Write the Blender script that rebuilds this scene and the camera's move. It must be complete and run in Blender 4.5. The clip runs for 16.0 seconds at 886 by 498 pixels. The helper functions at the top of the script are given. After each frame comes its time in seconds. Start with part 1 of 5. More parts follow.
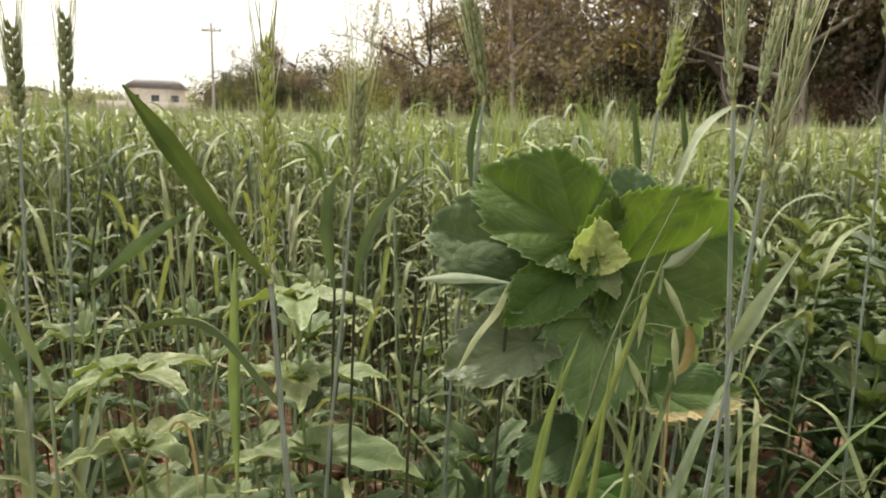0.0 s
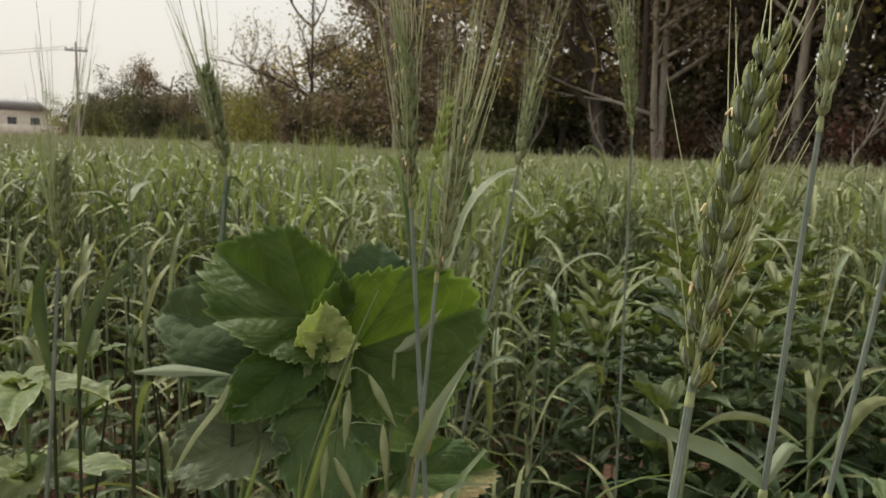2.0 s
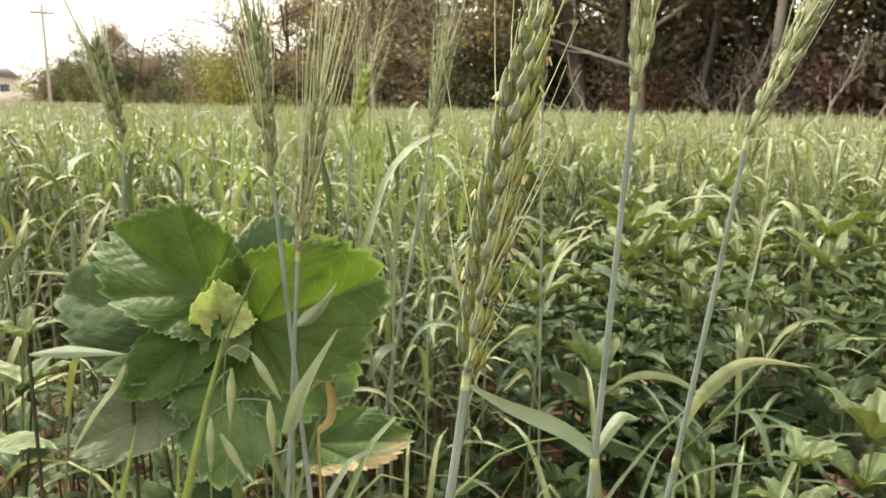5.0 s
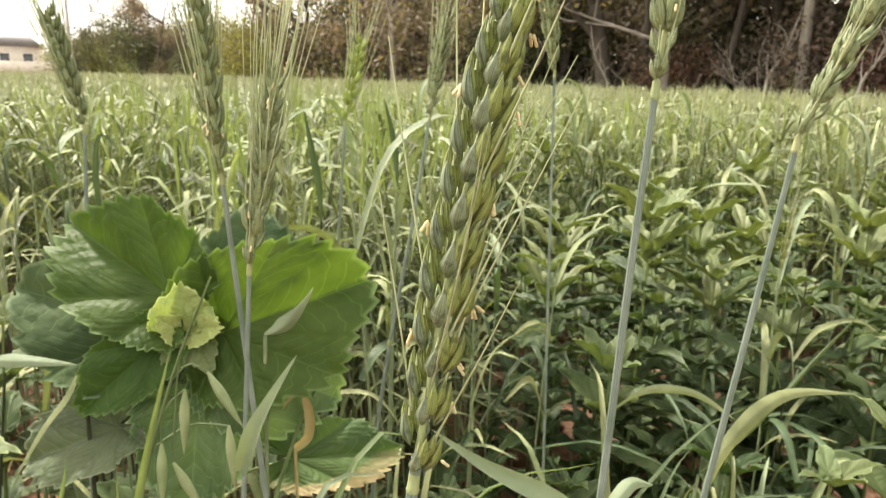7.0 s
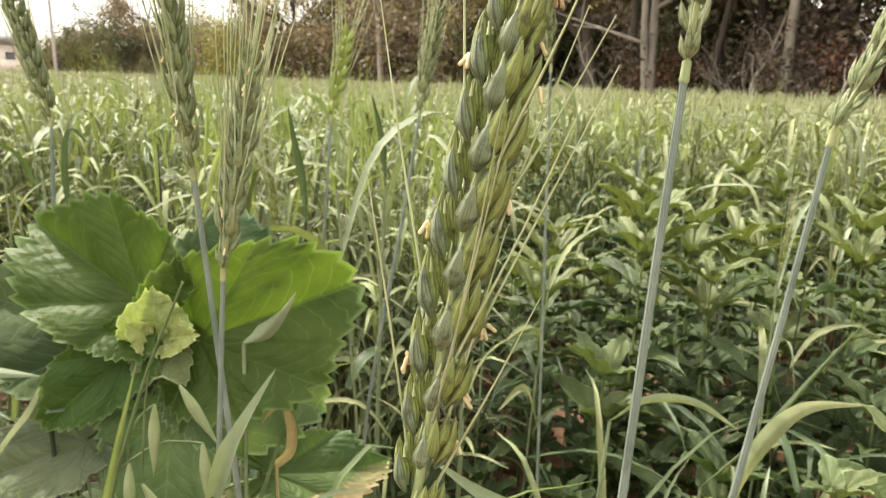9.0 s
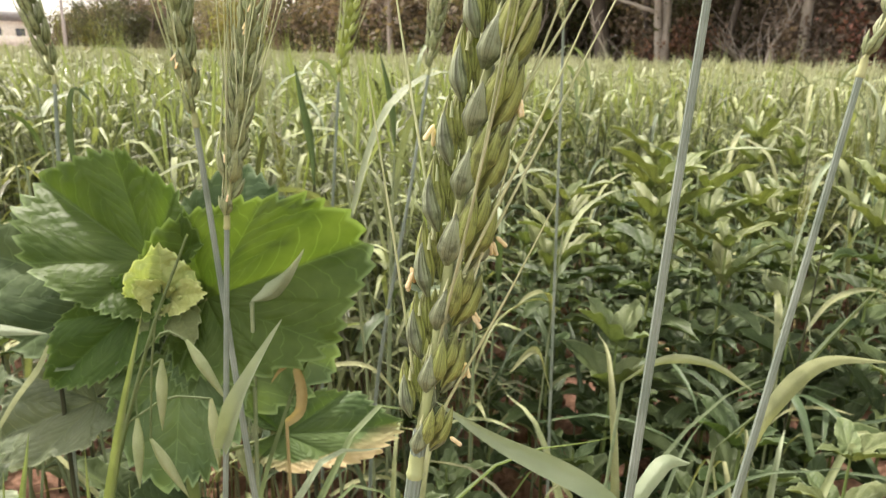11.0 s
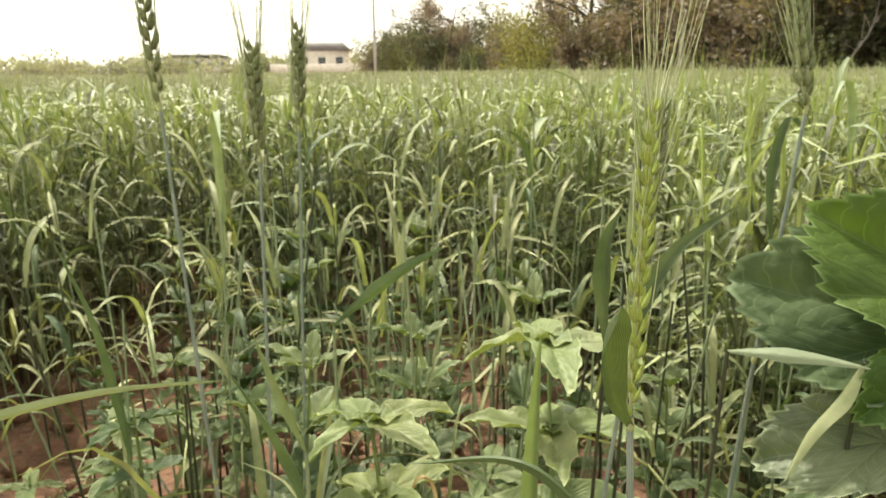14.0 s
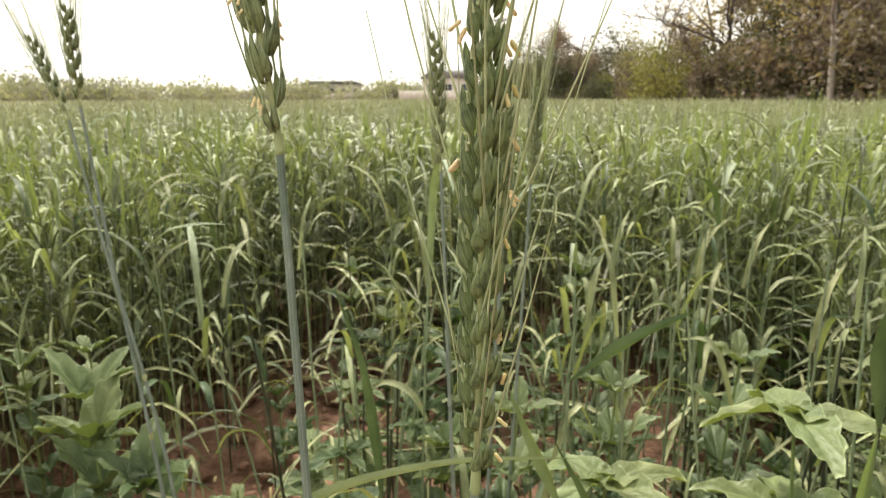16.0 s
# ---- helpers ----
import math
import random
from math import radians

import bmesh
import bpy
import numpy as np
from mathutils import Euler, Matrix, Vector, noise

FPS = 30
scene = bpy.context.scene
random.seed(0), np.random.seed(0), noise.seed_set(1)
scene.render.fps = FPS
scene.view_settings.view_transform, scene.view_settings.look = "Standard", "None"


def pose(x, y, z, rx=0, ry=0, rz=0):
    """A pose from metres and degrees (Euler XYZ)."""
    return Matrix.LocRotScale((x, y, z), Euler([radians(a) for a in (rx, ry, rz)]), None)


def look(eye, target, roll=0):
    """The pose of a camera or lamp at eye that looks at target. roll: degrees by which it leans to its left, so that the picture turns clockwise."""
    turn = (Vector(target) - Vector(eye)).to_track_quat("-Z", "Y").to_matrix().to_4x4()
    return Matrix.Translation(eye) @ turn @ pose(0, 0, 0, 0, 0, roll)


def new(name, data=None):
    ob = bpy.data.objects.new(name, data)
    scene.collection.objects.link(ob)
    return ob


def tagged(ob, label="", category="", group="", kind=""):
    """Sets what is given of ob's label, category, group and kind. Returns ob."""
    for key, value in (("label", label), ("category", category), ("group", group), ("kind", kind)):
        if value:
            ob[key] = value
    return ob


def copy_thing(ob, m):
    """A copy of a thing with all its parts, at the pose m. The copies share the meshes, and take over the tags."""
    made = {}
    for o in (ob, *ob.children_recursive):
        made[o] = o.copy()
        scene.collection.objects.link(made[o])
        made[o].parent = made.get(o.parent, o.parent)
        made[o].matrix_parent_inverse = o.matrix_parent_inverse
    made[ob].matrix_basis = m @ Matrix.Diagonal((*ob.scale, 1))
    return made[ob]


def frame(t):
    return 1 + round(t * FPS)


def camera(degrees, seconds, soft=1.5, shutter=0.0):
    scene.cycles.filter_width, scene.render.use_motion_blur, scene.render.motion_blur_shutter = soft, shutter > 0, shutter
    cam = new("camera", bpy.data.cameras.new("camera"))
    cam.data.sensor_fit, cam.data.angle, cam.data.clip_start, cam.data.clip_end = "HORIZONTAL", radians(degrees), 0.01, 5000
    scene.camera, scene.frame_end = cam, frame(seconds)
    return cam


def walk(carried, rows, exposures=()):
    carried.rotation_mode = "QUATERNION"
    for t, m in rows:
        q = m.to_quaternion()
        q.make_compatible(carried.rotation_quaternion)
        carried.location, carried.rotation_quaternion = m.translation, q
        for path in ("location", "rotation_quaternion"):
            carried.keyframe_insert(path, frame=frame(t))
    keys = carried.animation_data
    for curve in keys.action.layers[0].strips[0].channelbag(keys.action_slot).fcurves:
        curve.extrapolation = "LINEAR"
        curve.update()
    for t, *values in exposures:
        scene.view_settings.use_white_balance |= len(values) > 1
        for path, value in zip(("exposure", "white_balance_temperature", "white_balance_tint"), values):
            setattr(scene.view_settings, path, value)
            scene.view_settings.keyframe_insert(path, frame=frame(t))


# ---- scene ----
cam = camera(65.6, 16.0, 1.1)
cam.data.dof.use_dof = True
cam.data.dof.focus_distance, cam.data.dof.aperture_fstop = 0.15, 52.0
PATH = [
    (0, (-0.033, -0.005, 0.66), (0.052, 1.958, 0.285), 1.6),
    (0.5, (0.002, 0.001, 0.663), (0.181, 1.967, 0.347), 2.3),
    (1, (0.044, 0.007, 0.689), (0.295, 1.97, 0.4), 2.0),
    (1.5, (0.08, 0.021, 0.707), (0.38, 1.979, 0.427), 2.0),
    (2, (0.095, 0.015, 0.704), (0.502, 1.952, 0.416), 2.2),
    (2.5, (0.133, 0.012, 0.702), (0.552, 1.941, 0.38), 0.6),
    (3, (0.148, -0.004, 0.71), (0.598, 1.917, 0.382), 0.5),
    (3.5, (0.163, -0.024, 0.717), (0.648, 1.886, 0.379), 0.2),
    (4, (0.149, -0.036, 0.716), (0.608, 1.875, 0.346), 0.7),
    (4.2, (0.15, -0.031, 0.715), (0.617, 1.877, 0.338), 1.0),
    (6.5, (0.195, 0.054, 0.721), (0.582, 1.961, 0.256), 0.6),
    (7, (0.197, 0.063, 0.722), (0.591, 1.965, 0.242), 1.3),
    (7.5, (0.196, 0.075, 0.717), (0.603, 1.973, 0.234), 1.8),
    (8, (0.2, 0.084, 0.716), (0.631, 1.98, 0.245), 2.0),
    (10.5, (0.199, 0.095, 0.712), (0.613, 1.983, 0.195), 1.2),
    (11, (0.202, 0.097, 0.702), (0.599, 1.979, 0.155), 1.2),
    (11.5, (0.198, 0.098, 0.686), (0.593, 1.972, 0.109), 0.4),
    (12, (0.144, 0.103, 0.693), (0.52, 1.983, 0.122), 1.0),
    (12.5, (0.076, 0.138, 0.684), (0.237, 2.058, 0.149), 0.9),
    (13, (0.008, 0.121, 0.702), (-0.006, 2.052, 0.178), 0.4),
    (13.5, (-0.058, 0.107, 0.717), (-0.224, 2.031, 0.195), -0.5),
    (14, (-0.138, 0.104, 0.71), (-0.494, 2.006, 0.205), -0.7),
    (14.5, (-0.18, 0.092, 0.719), (-0.679, 1.966, 0.228), -1.2),
    (15, (-0.194, 0.075, 0.727), (-0.786, 1.925, 0.248), -0.5),
    (15.5, (-0.234, 0.076, 0.727), (-0.887, 1.91, 0.272), 0.0),
    (16, (-0.242, 0.077, 0.737), (-0.926, 1.906, 0.307), -0.2),
]
EXPOSURE = [  # seconds, stops, kelvin, tint
    (0.0, 0.5, 6650, 10), (0.5, 0.4, 6700, 10), (1.0, -0.05, 6550, 10), (1.5, -0.4, 6550, 10), (2.5, -0.30, 6550, 10), (3.5, -0.2, 6550, 10), (4.0, 0.70, 6700, 10), (6.5, 0.96, 6650, 11),
    (7.5, 0.97, 6850, 9), (10.5, 0.96, 6650, 15), (11.5, 0.96, 6750, 16), (13.0, 0.88, 7050, 9), (14.0, 0.83, 7000, 6), (15.0, 0.72, 6700, 9), (16.0, 0.56, 6650, 10),
]
walk(cam, [(t, look(eye, target, roll)) for t, eye, target, roll in PATH], EXPOSURE)

# ---- sky and sun: a bright, hazy overcast ----
world = bpy.data.worlds.new("sky")
scene.world = world
world.use_nodes = True
wn, wl = world.node_tree.nodes, world.node_tree.links
sky = wn.new("ShaderNodeTexSky")
sky.sky_type, sky.sun_disc = "NISHITA", False
sky.sun_elevation, sky.sun_rotation = radians(56), radians(-35)
sky.air_density, sky.dust_density, sky.ozone_density = 1.2, 6.0, 1.0
haze = wn.new("ShaderNodeMix")
haze.data_type = "RGBA"
haze.inputs["Factor"].default_value = 0.72
wl.new(sky.outputs[0], haze.inputs["A"])
haze.inputs["B"].default_value = (11.6, 11.2, 10.2, 1)
wn["Background"].inputs["Strength"].default_value = 0.115
wl.new(haze.outputs["Result"], wn["Background"].inputs["Color"])
sun = new("sun", bpy.data.lights.new("sun", "SUN"))
sun.data.energy, sun.data.angle, sun.data.color = 3.9, radians(5), (1.0, 0.95, 0.86)
sun.matrix_world = look((-4.0, 5.7, 10.3), (0, 0, 0))

# ---- materials ----
def material(name):
    m = bpy.data.materials.new(name)
    m.use_nodes = True
    return m, m.node_tree.nodes, m.node_tree.links


def ramp(n, l, source, stops):
    r = n.new("ShaderNodeValToRGB")
    while len(r.color_ramp.elements) < len(stops):
        r.color_ramp.elements.new(0.5)
    for e, (p, c) in zip(r.color_ramp.elements, stops):
        e.position, e.color = p, (*c, 1)
    l.new(source, r.inputs[0])
    return r.outputs[0]


def noise_tex(n, l, scale, detail=3, rough=0.55, coord="Object", squeeze=None):
    tc, tx = n.new("ShaderNodeTexCoord"), n.new("ShaderNodeTexNoise")
    tx.inputs["Scale"].default_value, tx.inputs["Detail"].default_value, tx.inputs["Roughness"].default_value = scale, detail, rough
    out = tc.outputs[coord]
    if squeeze:
        mp = n.new("ShaderNodeMapping")
        mp.inputs["Scale"].default_value = squeeze
        l.new(out, mp.inputs[0])
        out = mp.outputs[0]
    l.new(out, tx.inputs[0])
    return tx.outputs[0]


def mixc(n, l, a, b, f, kind="MIX"):
    m = n.new("ShaderNodeMix")
    m.data_type, m.blend_type = "RGBA", kind
    for key, v in (("A", a), ("B", b), ("Factor", f)):
        if isinstance(v, bpy.types.NodeSocket):
            l.new(v, m.inputs[key])
        else:
            m.inputs[key].default_value = (*v, 1) if isinstance(v, tuple) else v
    return m.outputs["Result"]


def leafy(name, dark, light, dry=None, rough=0.5, through_light=0.35, scale=30, stripes=0.0, veins=False, spread=0.25, dry_at=0.68, gloss=0.3, wrinkle=0.0, scorch=None):
    """Plant tissue: two tones by noise and from piece to piece, light let through, fine ribs along the blade."""
    m, n, l = material(name)
    b = n["Principled BSDF"]
    c = ramp(n, l, noise_tex(n, l, scale, 4), [(0.3, dark), (0.72, light)])
    geo = n.new("ShaderNodeNewGeometry")
    hsv = n.new("ShaderNodeHueSaturation")
    l.new(c, hsv.inputs["Color"])
    mr = n.new("ShaderNodeMapRange")
    mr.inputs["To Min"].default_value, mr.inputs["To Max"].default_value = 1 - spread, 1 + spread
    l.new(geo.outputs["Random Per Island"], mr.inputs[0])
    l.new(mr.outputs[0], hsv.inputs["Value"])
    mh = n.new("ShaderNodeMapRange")
    mh.inputs["To Min"].default_value, mh.inputs["To Max"].default_value = 0.485, 0.515
    info = n.new("ShaderNodeObjectInfo")
    l.new(info.outputs["Random"], mh.inputs[0])
    l.new(mh.outputs[0], hsv.inputs["Hue"])
    c = hsv.outputs[0]
    if dry:
        d = ramp(n, l, noise_tex(n, l, scale * 0.35, 5, 0.65), [(dry_at, (0, 0, 0)), (dry_at + 0.1, (1, 1, 1))])
        c = mixc(n, l, c, dry, d)
    uv = n.new("ShaderNodeUVMap")
    sep = n.new("ShaderNodeSeparateXYZ")
    l.new(uv.outputs[0], sep.inputs[0])
    height = None
    if stripes:
        w = n.new("ShaderNodeMath")
        w.operation = "MULTIPLY"
        w.inputs[1].default_value = stripes
        l.new(sep.outputs["X"], w.inputs[0])
        s = n.new("ShaderNodeMath")
        s.operation = "SINE"
        l.new(w.outputs[0], s.inputs[0])
        sm = n.new("ShaderNodeMapRange")
        sm.inputs["From Min"].default_value, sm.inputs["From Max"].default_value = -1, 1
        l.new(s.outputs[0], sm.inputs[0])
        height = sm.outputs[0]
        c = mixc(n, l, mixc(n, l, c, (0.8, 0.82, 0.76), 1.0, "MULTIPLY"), c, height)
    if veins:
        # midrib and side veins in the leaf's own coordinates: x across (0.5 is the midrib), y along
        a = n.new("ShaderNodeMath")
        a.operation = "SUBTRACT"
        l.new(sep.outputs["X"], a.inputs[0])
        a.inputs[1].default_value = 0.5
        ab = n.new("ShaderNodeMath")
        ab.operation = "ABSOLUTE"
        l.new(a.outputs[0], ab.inputs[0])
        sl = n.new("ShaderNodeMath")
        sl.operation = "MULTIPLY_ADD"
        l.new(ab.outputs[0], sl.inputs[0])
        sl.inputs[1].default_value = -0.8
        l.new(sep.outputs["Y"], sl.inputs[2])
        fr = n.new("ShaderNodeMath")
        fr.operation = "PINGPONG"
        l.new(sl.outputs[0], fr.inputs[0])
        fr.inputs[1].default_value = 0.075
        side = ramp(n, l, fr.outputs[0], [(0.0, (1, 1, 1)), (0.007, (0, 0, 0))])
        mid = ramp(n, l, ab.outputs[0], [(0.0, (1, 1, 1)), (0.010, (0, 0, 0))])
        vein = mixc(n, l, side, mid, 1.0, "LIGHTEN")
        vf = n.new("ShaderNodeMath")
        vf.operation = "MULTIPLY"
        vf.inputs[1].default_value = 0.30
        l.new(vein, vf.inputs[0])
        c = mixc(n, l, c, tuple(min(1, v * 2.1 + 0.02) for v in light), vf.outputs[0])
        rim = ramp(n, l, ab.outputs[0], [(0.470, (0, 0, 0)), (0.497, (0.45, 0.45, 0.45))])
        c = mixc(n, l, c, tuple(min(1, v * 1.6 + 0.08) for v in light), rim)
        outer = ramp(n, l, sep.outputs["Y"], [(0.955, (0, 0, 0)), (0.985, (0.5, 0.5, 0.5))])
        c = mixc(n, l, c, tuple(min(1, v * 1.7 + 0.08) for v in light), outer)
        height = fr.outputs[0]
    if scorch:
        # one burnt edge: the outer part of the blade along its lower side
        at, low, burn, wob = n.new("ShaderNodeTexCoord"), n.new("ShaderNodeSeparateXYZ"), n.new("ShaderNodeMath"), n.new("ShaderNodeMath")
        burn.operation, wob.operation = "MULTIPLY", "MULTIPLY_ADD"
        l.new(at.outputs["Object"], low.inputs[0])
        side = n.new("ShaderNodeMapRange")
        side.inputs["From Min"].default_value, side.inputs["From Max"].default_value = 0.420, 0.409
        l.new(low.outputs["Z"], side.inputs[0])
        l.new(noise_tex(n, l, 60, 4), wob.inputs[0])
        wob.inputs[1].default_value = 0.4
        l.new(sep.outputs["Y"], wob.inputs[2])
        l.new(side.outputs[0], burn.inputs[0])
        l.new(ramp(n, l, wob.outputs[0], [(0.90, (0, 0, 0)), (0.97, (1, 1, 1))]), burn.inputs[1])
        c = mixc(n, l, c, scorch, burn.outputs[0])
    l.new(c, b.inputs["Base Color"])
    b.inputs["Roughness"].default_value = rough
    b.inputs["Specular IOR Level"].default_value = gloss
    bump = n.new("ShaderNodeBump")
    bump.inputs["Strength"].default_value, bump.inputs["Distance"].default_value = 0.35, 0.001
    l.new(noise_tex(n, l, scale * 6, 3), bump.inputs["Height"])
    out_n = bump.outputs[0]
    if height is not None:
        b2 = n.new("ShaderNodeBump")
        b2.inputs["Strength"].default_value, b2.inputs["Distance"].default_value = (0.5, 0.008) if veins else (0.4, 0.0012)
        l.new(height, b2.inputs["Height"])
        l.new(out_n, b2.inputs["Normal"])
        out_n = b2.outputs[0]
    l.new(out_n, b.inputs["Normal"])
    if wrinkle:
        b3 = n.new("ShaderNodeBump")
        b3.inputs["Strength"].default_value, b3.inputs["Distance"].default_value = 0.6 * wrinkle, 0.004
        l.new(noise_tex(n, l, 75, 2, 0.5), b3.inputs["Height"])
        l.new(out_n, b3.inputs["Normal"])
        l.new(b3.outputs[0], b.inputs["Normal"])
    if through_light:
        tr, mx = n.new("ShaderNodeBsdfTranslucent"), n.new("ShaderNodeMixShader")
        l.new(mixc(n, l, c, (1.15, 1.2, 0.5), 1.0, "MULTIPLY"), tr.inputs["Color"])
        mx.inputs[0].default_value = through_light
        l.new(b.outputs[0], mx.inputs[1])
        l.new(tr.outputs[0], mx.inputs[2])
        l.new(mx.outputs[0], n["Material Output"].inputs["Surface"])
    return m


def plain(name, dark, light, rough=0.8, scale=8, bump=0.4, dist=0.01, squeeze=None, coord="Object"):
    m, n, l = material(name)
    b = n["Principled BSDF"]
    big = noise_tex(n, l, scale, 5, 0.6, coord, squeeze)
    fine = noise_tex(n, l, scale * 7, 4, 0.6, coord, squeeze)
    c = ramp(n, l, big, [(0.3, dark), (0.7, light)])
    c = mixc(n, l, c, ramp(n, l, fine, [(0.35, (0.6, 0.6, 0.6)), (0.65, (1.15, 1.15, 1.15))]), 0.6, "MULTIPLY")
    l.new(c, b.inputs["Base Color"])
    b.inputs["Roughness"].default_value = rough
    bp = n.new("ShaderNodeBump")
    bp.inputs["Strength"].default_value, bp.inputs["Distance"].default_value = bump, dist
    l.new(fine, bp.inputs["Height"])
    l.new(bp.outputs[0], b.inputs["Normal"])
    return m


BLADE = leafy("wheat_blade", (0.160, 0.184, 0.084), (0.415, 0.440, 0.235), (0.43, 0.37, 0.18), 0.38, 0.2, 22, 190, spread=0.7, gloss=0.5, dry_at=0.76)
BLADE_PALE = leafy("pale_blade", (0.225, 0.28, 0.17), (0.37, 0.425, 0.28), (0.42, 0.39, 0.22), 0.45, 0.14, 30, 170, gloss=0.45)
BLADE_DEEP = leafy("deep_blade", (0.060, 0.096, 0.044), (0.125, 0.172, 0.084), None, 0.42, 0.2, 30, 190, gloss=0.45)
FRESH = leafy("fresh_blade", (0.145, 0.195, 0.088), (0.24, 0.30, 0.145), None, 0.42, 0.35, 30, 190, gloss=0.4)
# blades beyond 5 m: haze and the ears' straw tone put into the colour
BLADE_HAZED = leafy("hazed_blade", (0.20, 0.225, 0.12), (0.42, 0.44, 0.265), (0.46, 0.42, 0.22), 0.45, 0.25, 22, 190, spread=0.5, gloss=0.4)
STEM = leafy("wheat_stem", (0.17, 0.215, 0.18), (0.32, 0.365, 0.325), None, 0.4, 0.0, 45, 26)
STEM_GREEN = leafy("green_stem", (0.16, 0.205, 0.115), (0.28, 0.33, 0.19), None, 0.45, 0.0, 60)
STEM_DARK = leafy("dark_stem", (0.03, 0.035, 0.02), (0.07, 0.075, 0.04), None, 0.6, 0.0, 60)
NODE = leafy("stem_joint", (0.24, 0.27, 0.12), (0.38, 0.40, 0.20), None, 0.45, 0.0, 80)


def husk(name, foot, middle, tip, margin, spread=0.18):
    """Glumes and lemmas: pale at the foot, green along the back, grey-green towards the tip, with fine nerves."""
    m = leafy(name, middle, tuple(v * 1.35 for v in middle), None, 0.45, 0.18, 220, 22, spread=spread)
    n, l = m.node_tree.nodes, m.node_tree.links
    b = n["Principled BSDF"]
    old = b.inputs["Base Color"].links[0].from_socket
    uv = n.new("ShaderNodeUVMap")
    sep = n.new("ShaderNodeSeparateXYZ")
    l.new(uv.outputs[0], sep.inputs[0])
    along = ramp(n, l, sep.outputs["Y"], [(0.0, foot), (0.3, tuple(v * 1.2 for v in middle)), (0.7, middle), (1.0, tip)])
    c = mixc(n, l, old, along, 0.6)
    geo = n.new("ShaderNodeNewGeometry")
    outer = ramp(n, l, geo.outputs["Random Per Island"], [(0.50, (0, 0, 0)), (0.62, (1, 1, 1))])
    w = n.new("ShaderNodeMath")
    w.operation = "MULTIPLY"
    w.inputs[1].default_value = 0.45
    l.new(outer, w.inputs[0])
    silver = mixc(n, l, tuple(v * 1.05 for v in tip), tuple(v * 0.6 for v in tip), ramp(n, l, noise_tex(n, l, 300, 3), [(0.4, (0, 0, 0)), (0.7, (1, 1, 1))]))
    c = mixc(n, l, c, silver, w.outputs[0])
    patch = ramp(n, l, noise_tex(n, l, 420, 4, 0.6), [(0.52, (0, 0, 0)), (0.66, (1, 1, 1))])
    f = n.new("ShaderNodeMath")
    f.operation = "MULTIPLY"
    f.inputs[1].default_value = 0.75
    l.new(patch, f.inputs[0])
    c = mixc(n, l, c, margin, f.outputs[0])
    # dark margins along both edges of the husk
    edge = n.new("ShaderNodeMath")
    edge.operation = "PINGPONG"
    edge.inputs[1].default_value = 1.5
    l.new(sep.outputs["X"], edge.inputs[0])
    c = mixc(n, l, c, margin, ramp(n, l, edge.outputs[0], [(0.52, (0, 0, 0)), (0.66, (0.8, 0.8, 0.8)), (0.78, (0.8, 0.8, 0.8)), (0.92, (0.15, 0.15, 0.15))]))
    # fine nerves from foot to tip
    nerve, wave = n.new("ShaderNodeMath"), n.new("ShaderNodeMath")
    nerve.operation, wave.operation = "MULTIPLY", "SINE"
    nerve.inputs[1].default_value = 30
    l.new(sep.outputs["X"], nerve.inputs[0])
    l.new(nerve.outputs[0], wave.inputs[0])
    c = mixc(n, l, c, mixc(n, l, c, (0.48, 0.5, 0.4), 1.0, "MULTIPLY"), ramp(n, l, wave.outputs[0], [(0.1, (0, 0, 0)), (0.9, (0.42, 0.42, 0.42))]))
    l.new(c, b.inputs["Base Color"])
    return m


GLUME = husk("glume", (0.46, 0.50, 0.16), (0.33, 0.37, 0.095), (0.36, 0.40, 0.20), (0.085, 0.085, 0.040), 0.38)
GLUME_OUTER = husk("outer_glume", (0.32, 0.37, 0.16), (0.27, 0.31, 0.18), (0.40, 0.44, 0.34), (0.075, 0.085, 0.055), 0.36)
GLUME_PALE = husk("pale_glume", (0.46, 0.51, 0.27), (0.37, 0.42, 0.22), (0.50, 0.53, 0.38), (0.085, 0.10, 0.050), 0.4)
GLUME_YOUNG = husk("young_glume", (0.52, 0.58, 0.20), (0.42, 0.50, 0.12), (0.48, 0.54, 0.24), (0.34, 0.40, 0.14))
GLUME_GREY = husk("grey_glume", (0.42, 0.49, 0.18), (0.24, 0.30, 0.11), (0.42, 0.46, 0.29), (0.09, 0.115, 0.07), 0.28)
AWN = leafy("awn", (0.30, 0.34, 0.17), (0.52, 0.54, 0.34), None, 0.45, 0.1, 60)
ANTHER = leafy("anther", (0.76, 0.60, 0.34), (0.90, 0.80, 0.56), None, 0.6, 0.2, 300)
WEED = leafy("weed_leaf", (0.036, 0.064, 0.028), (0.084, 0.124, 0.056), None, 0.65, 0.22, 26, veins=True, spread=0.2, gloss=0.10, wrinkle=1.0)
# brighter copy of WEED: the sun behind the leaf is partly in its colour
WEED_BACKLIT = leafy("backlit_weed_leaf", (0.045, 0.092, 0.016), (0.092, 0.155, 0.034), None, 0.5, 0.42, 26, veins=True, wrinkle=0.8, gloss=0.25)
HEART = leafy("heart_leaf", (0.31, 0.385, 0.125), (0.47, 0.53, 0.23), (0.50, 0.46, 0.17), 0.55, 0.3, 40, veins=True, wrinkle=0.8, dry_at=0.72)
WEED_YOUNG = leafy("young_weed_leaf", (0.082, 0.118, 0.045), (0.165, 0.202, 0.086), None, 0.5, 0.2, 30, veins=True)
WEED_DRY = leafy("scorched_weed_leaf", (0.055, 0.105, 0.030), (0.115, 0.175, 0.055), None, 0.55, 0.3, 14, veins=True, wrinkle=0.8, scorch=(0.60, 0.48, 0.27))
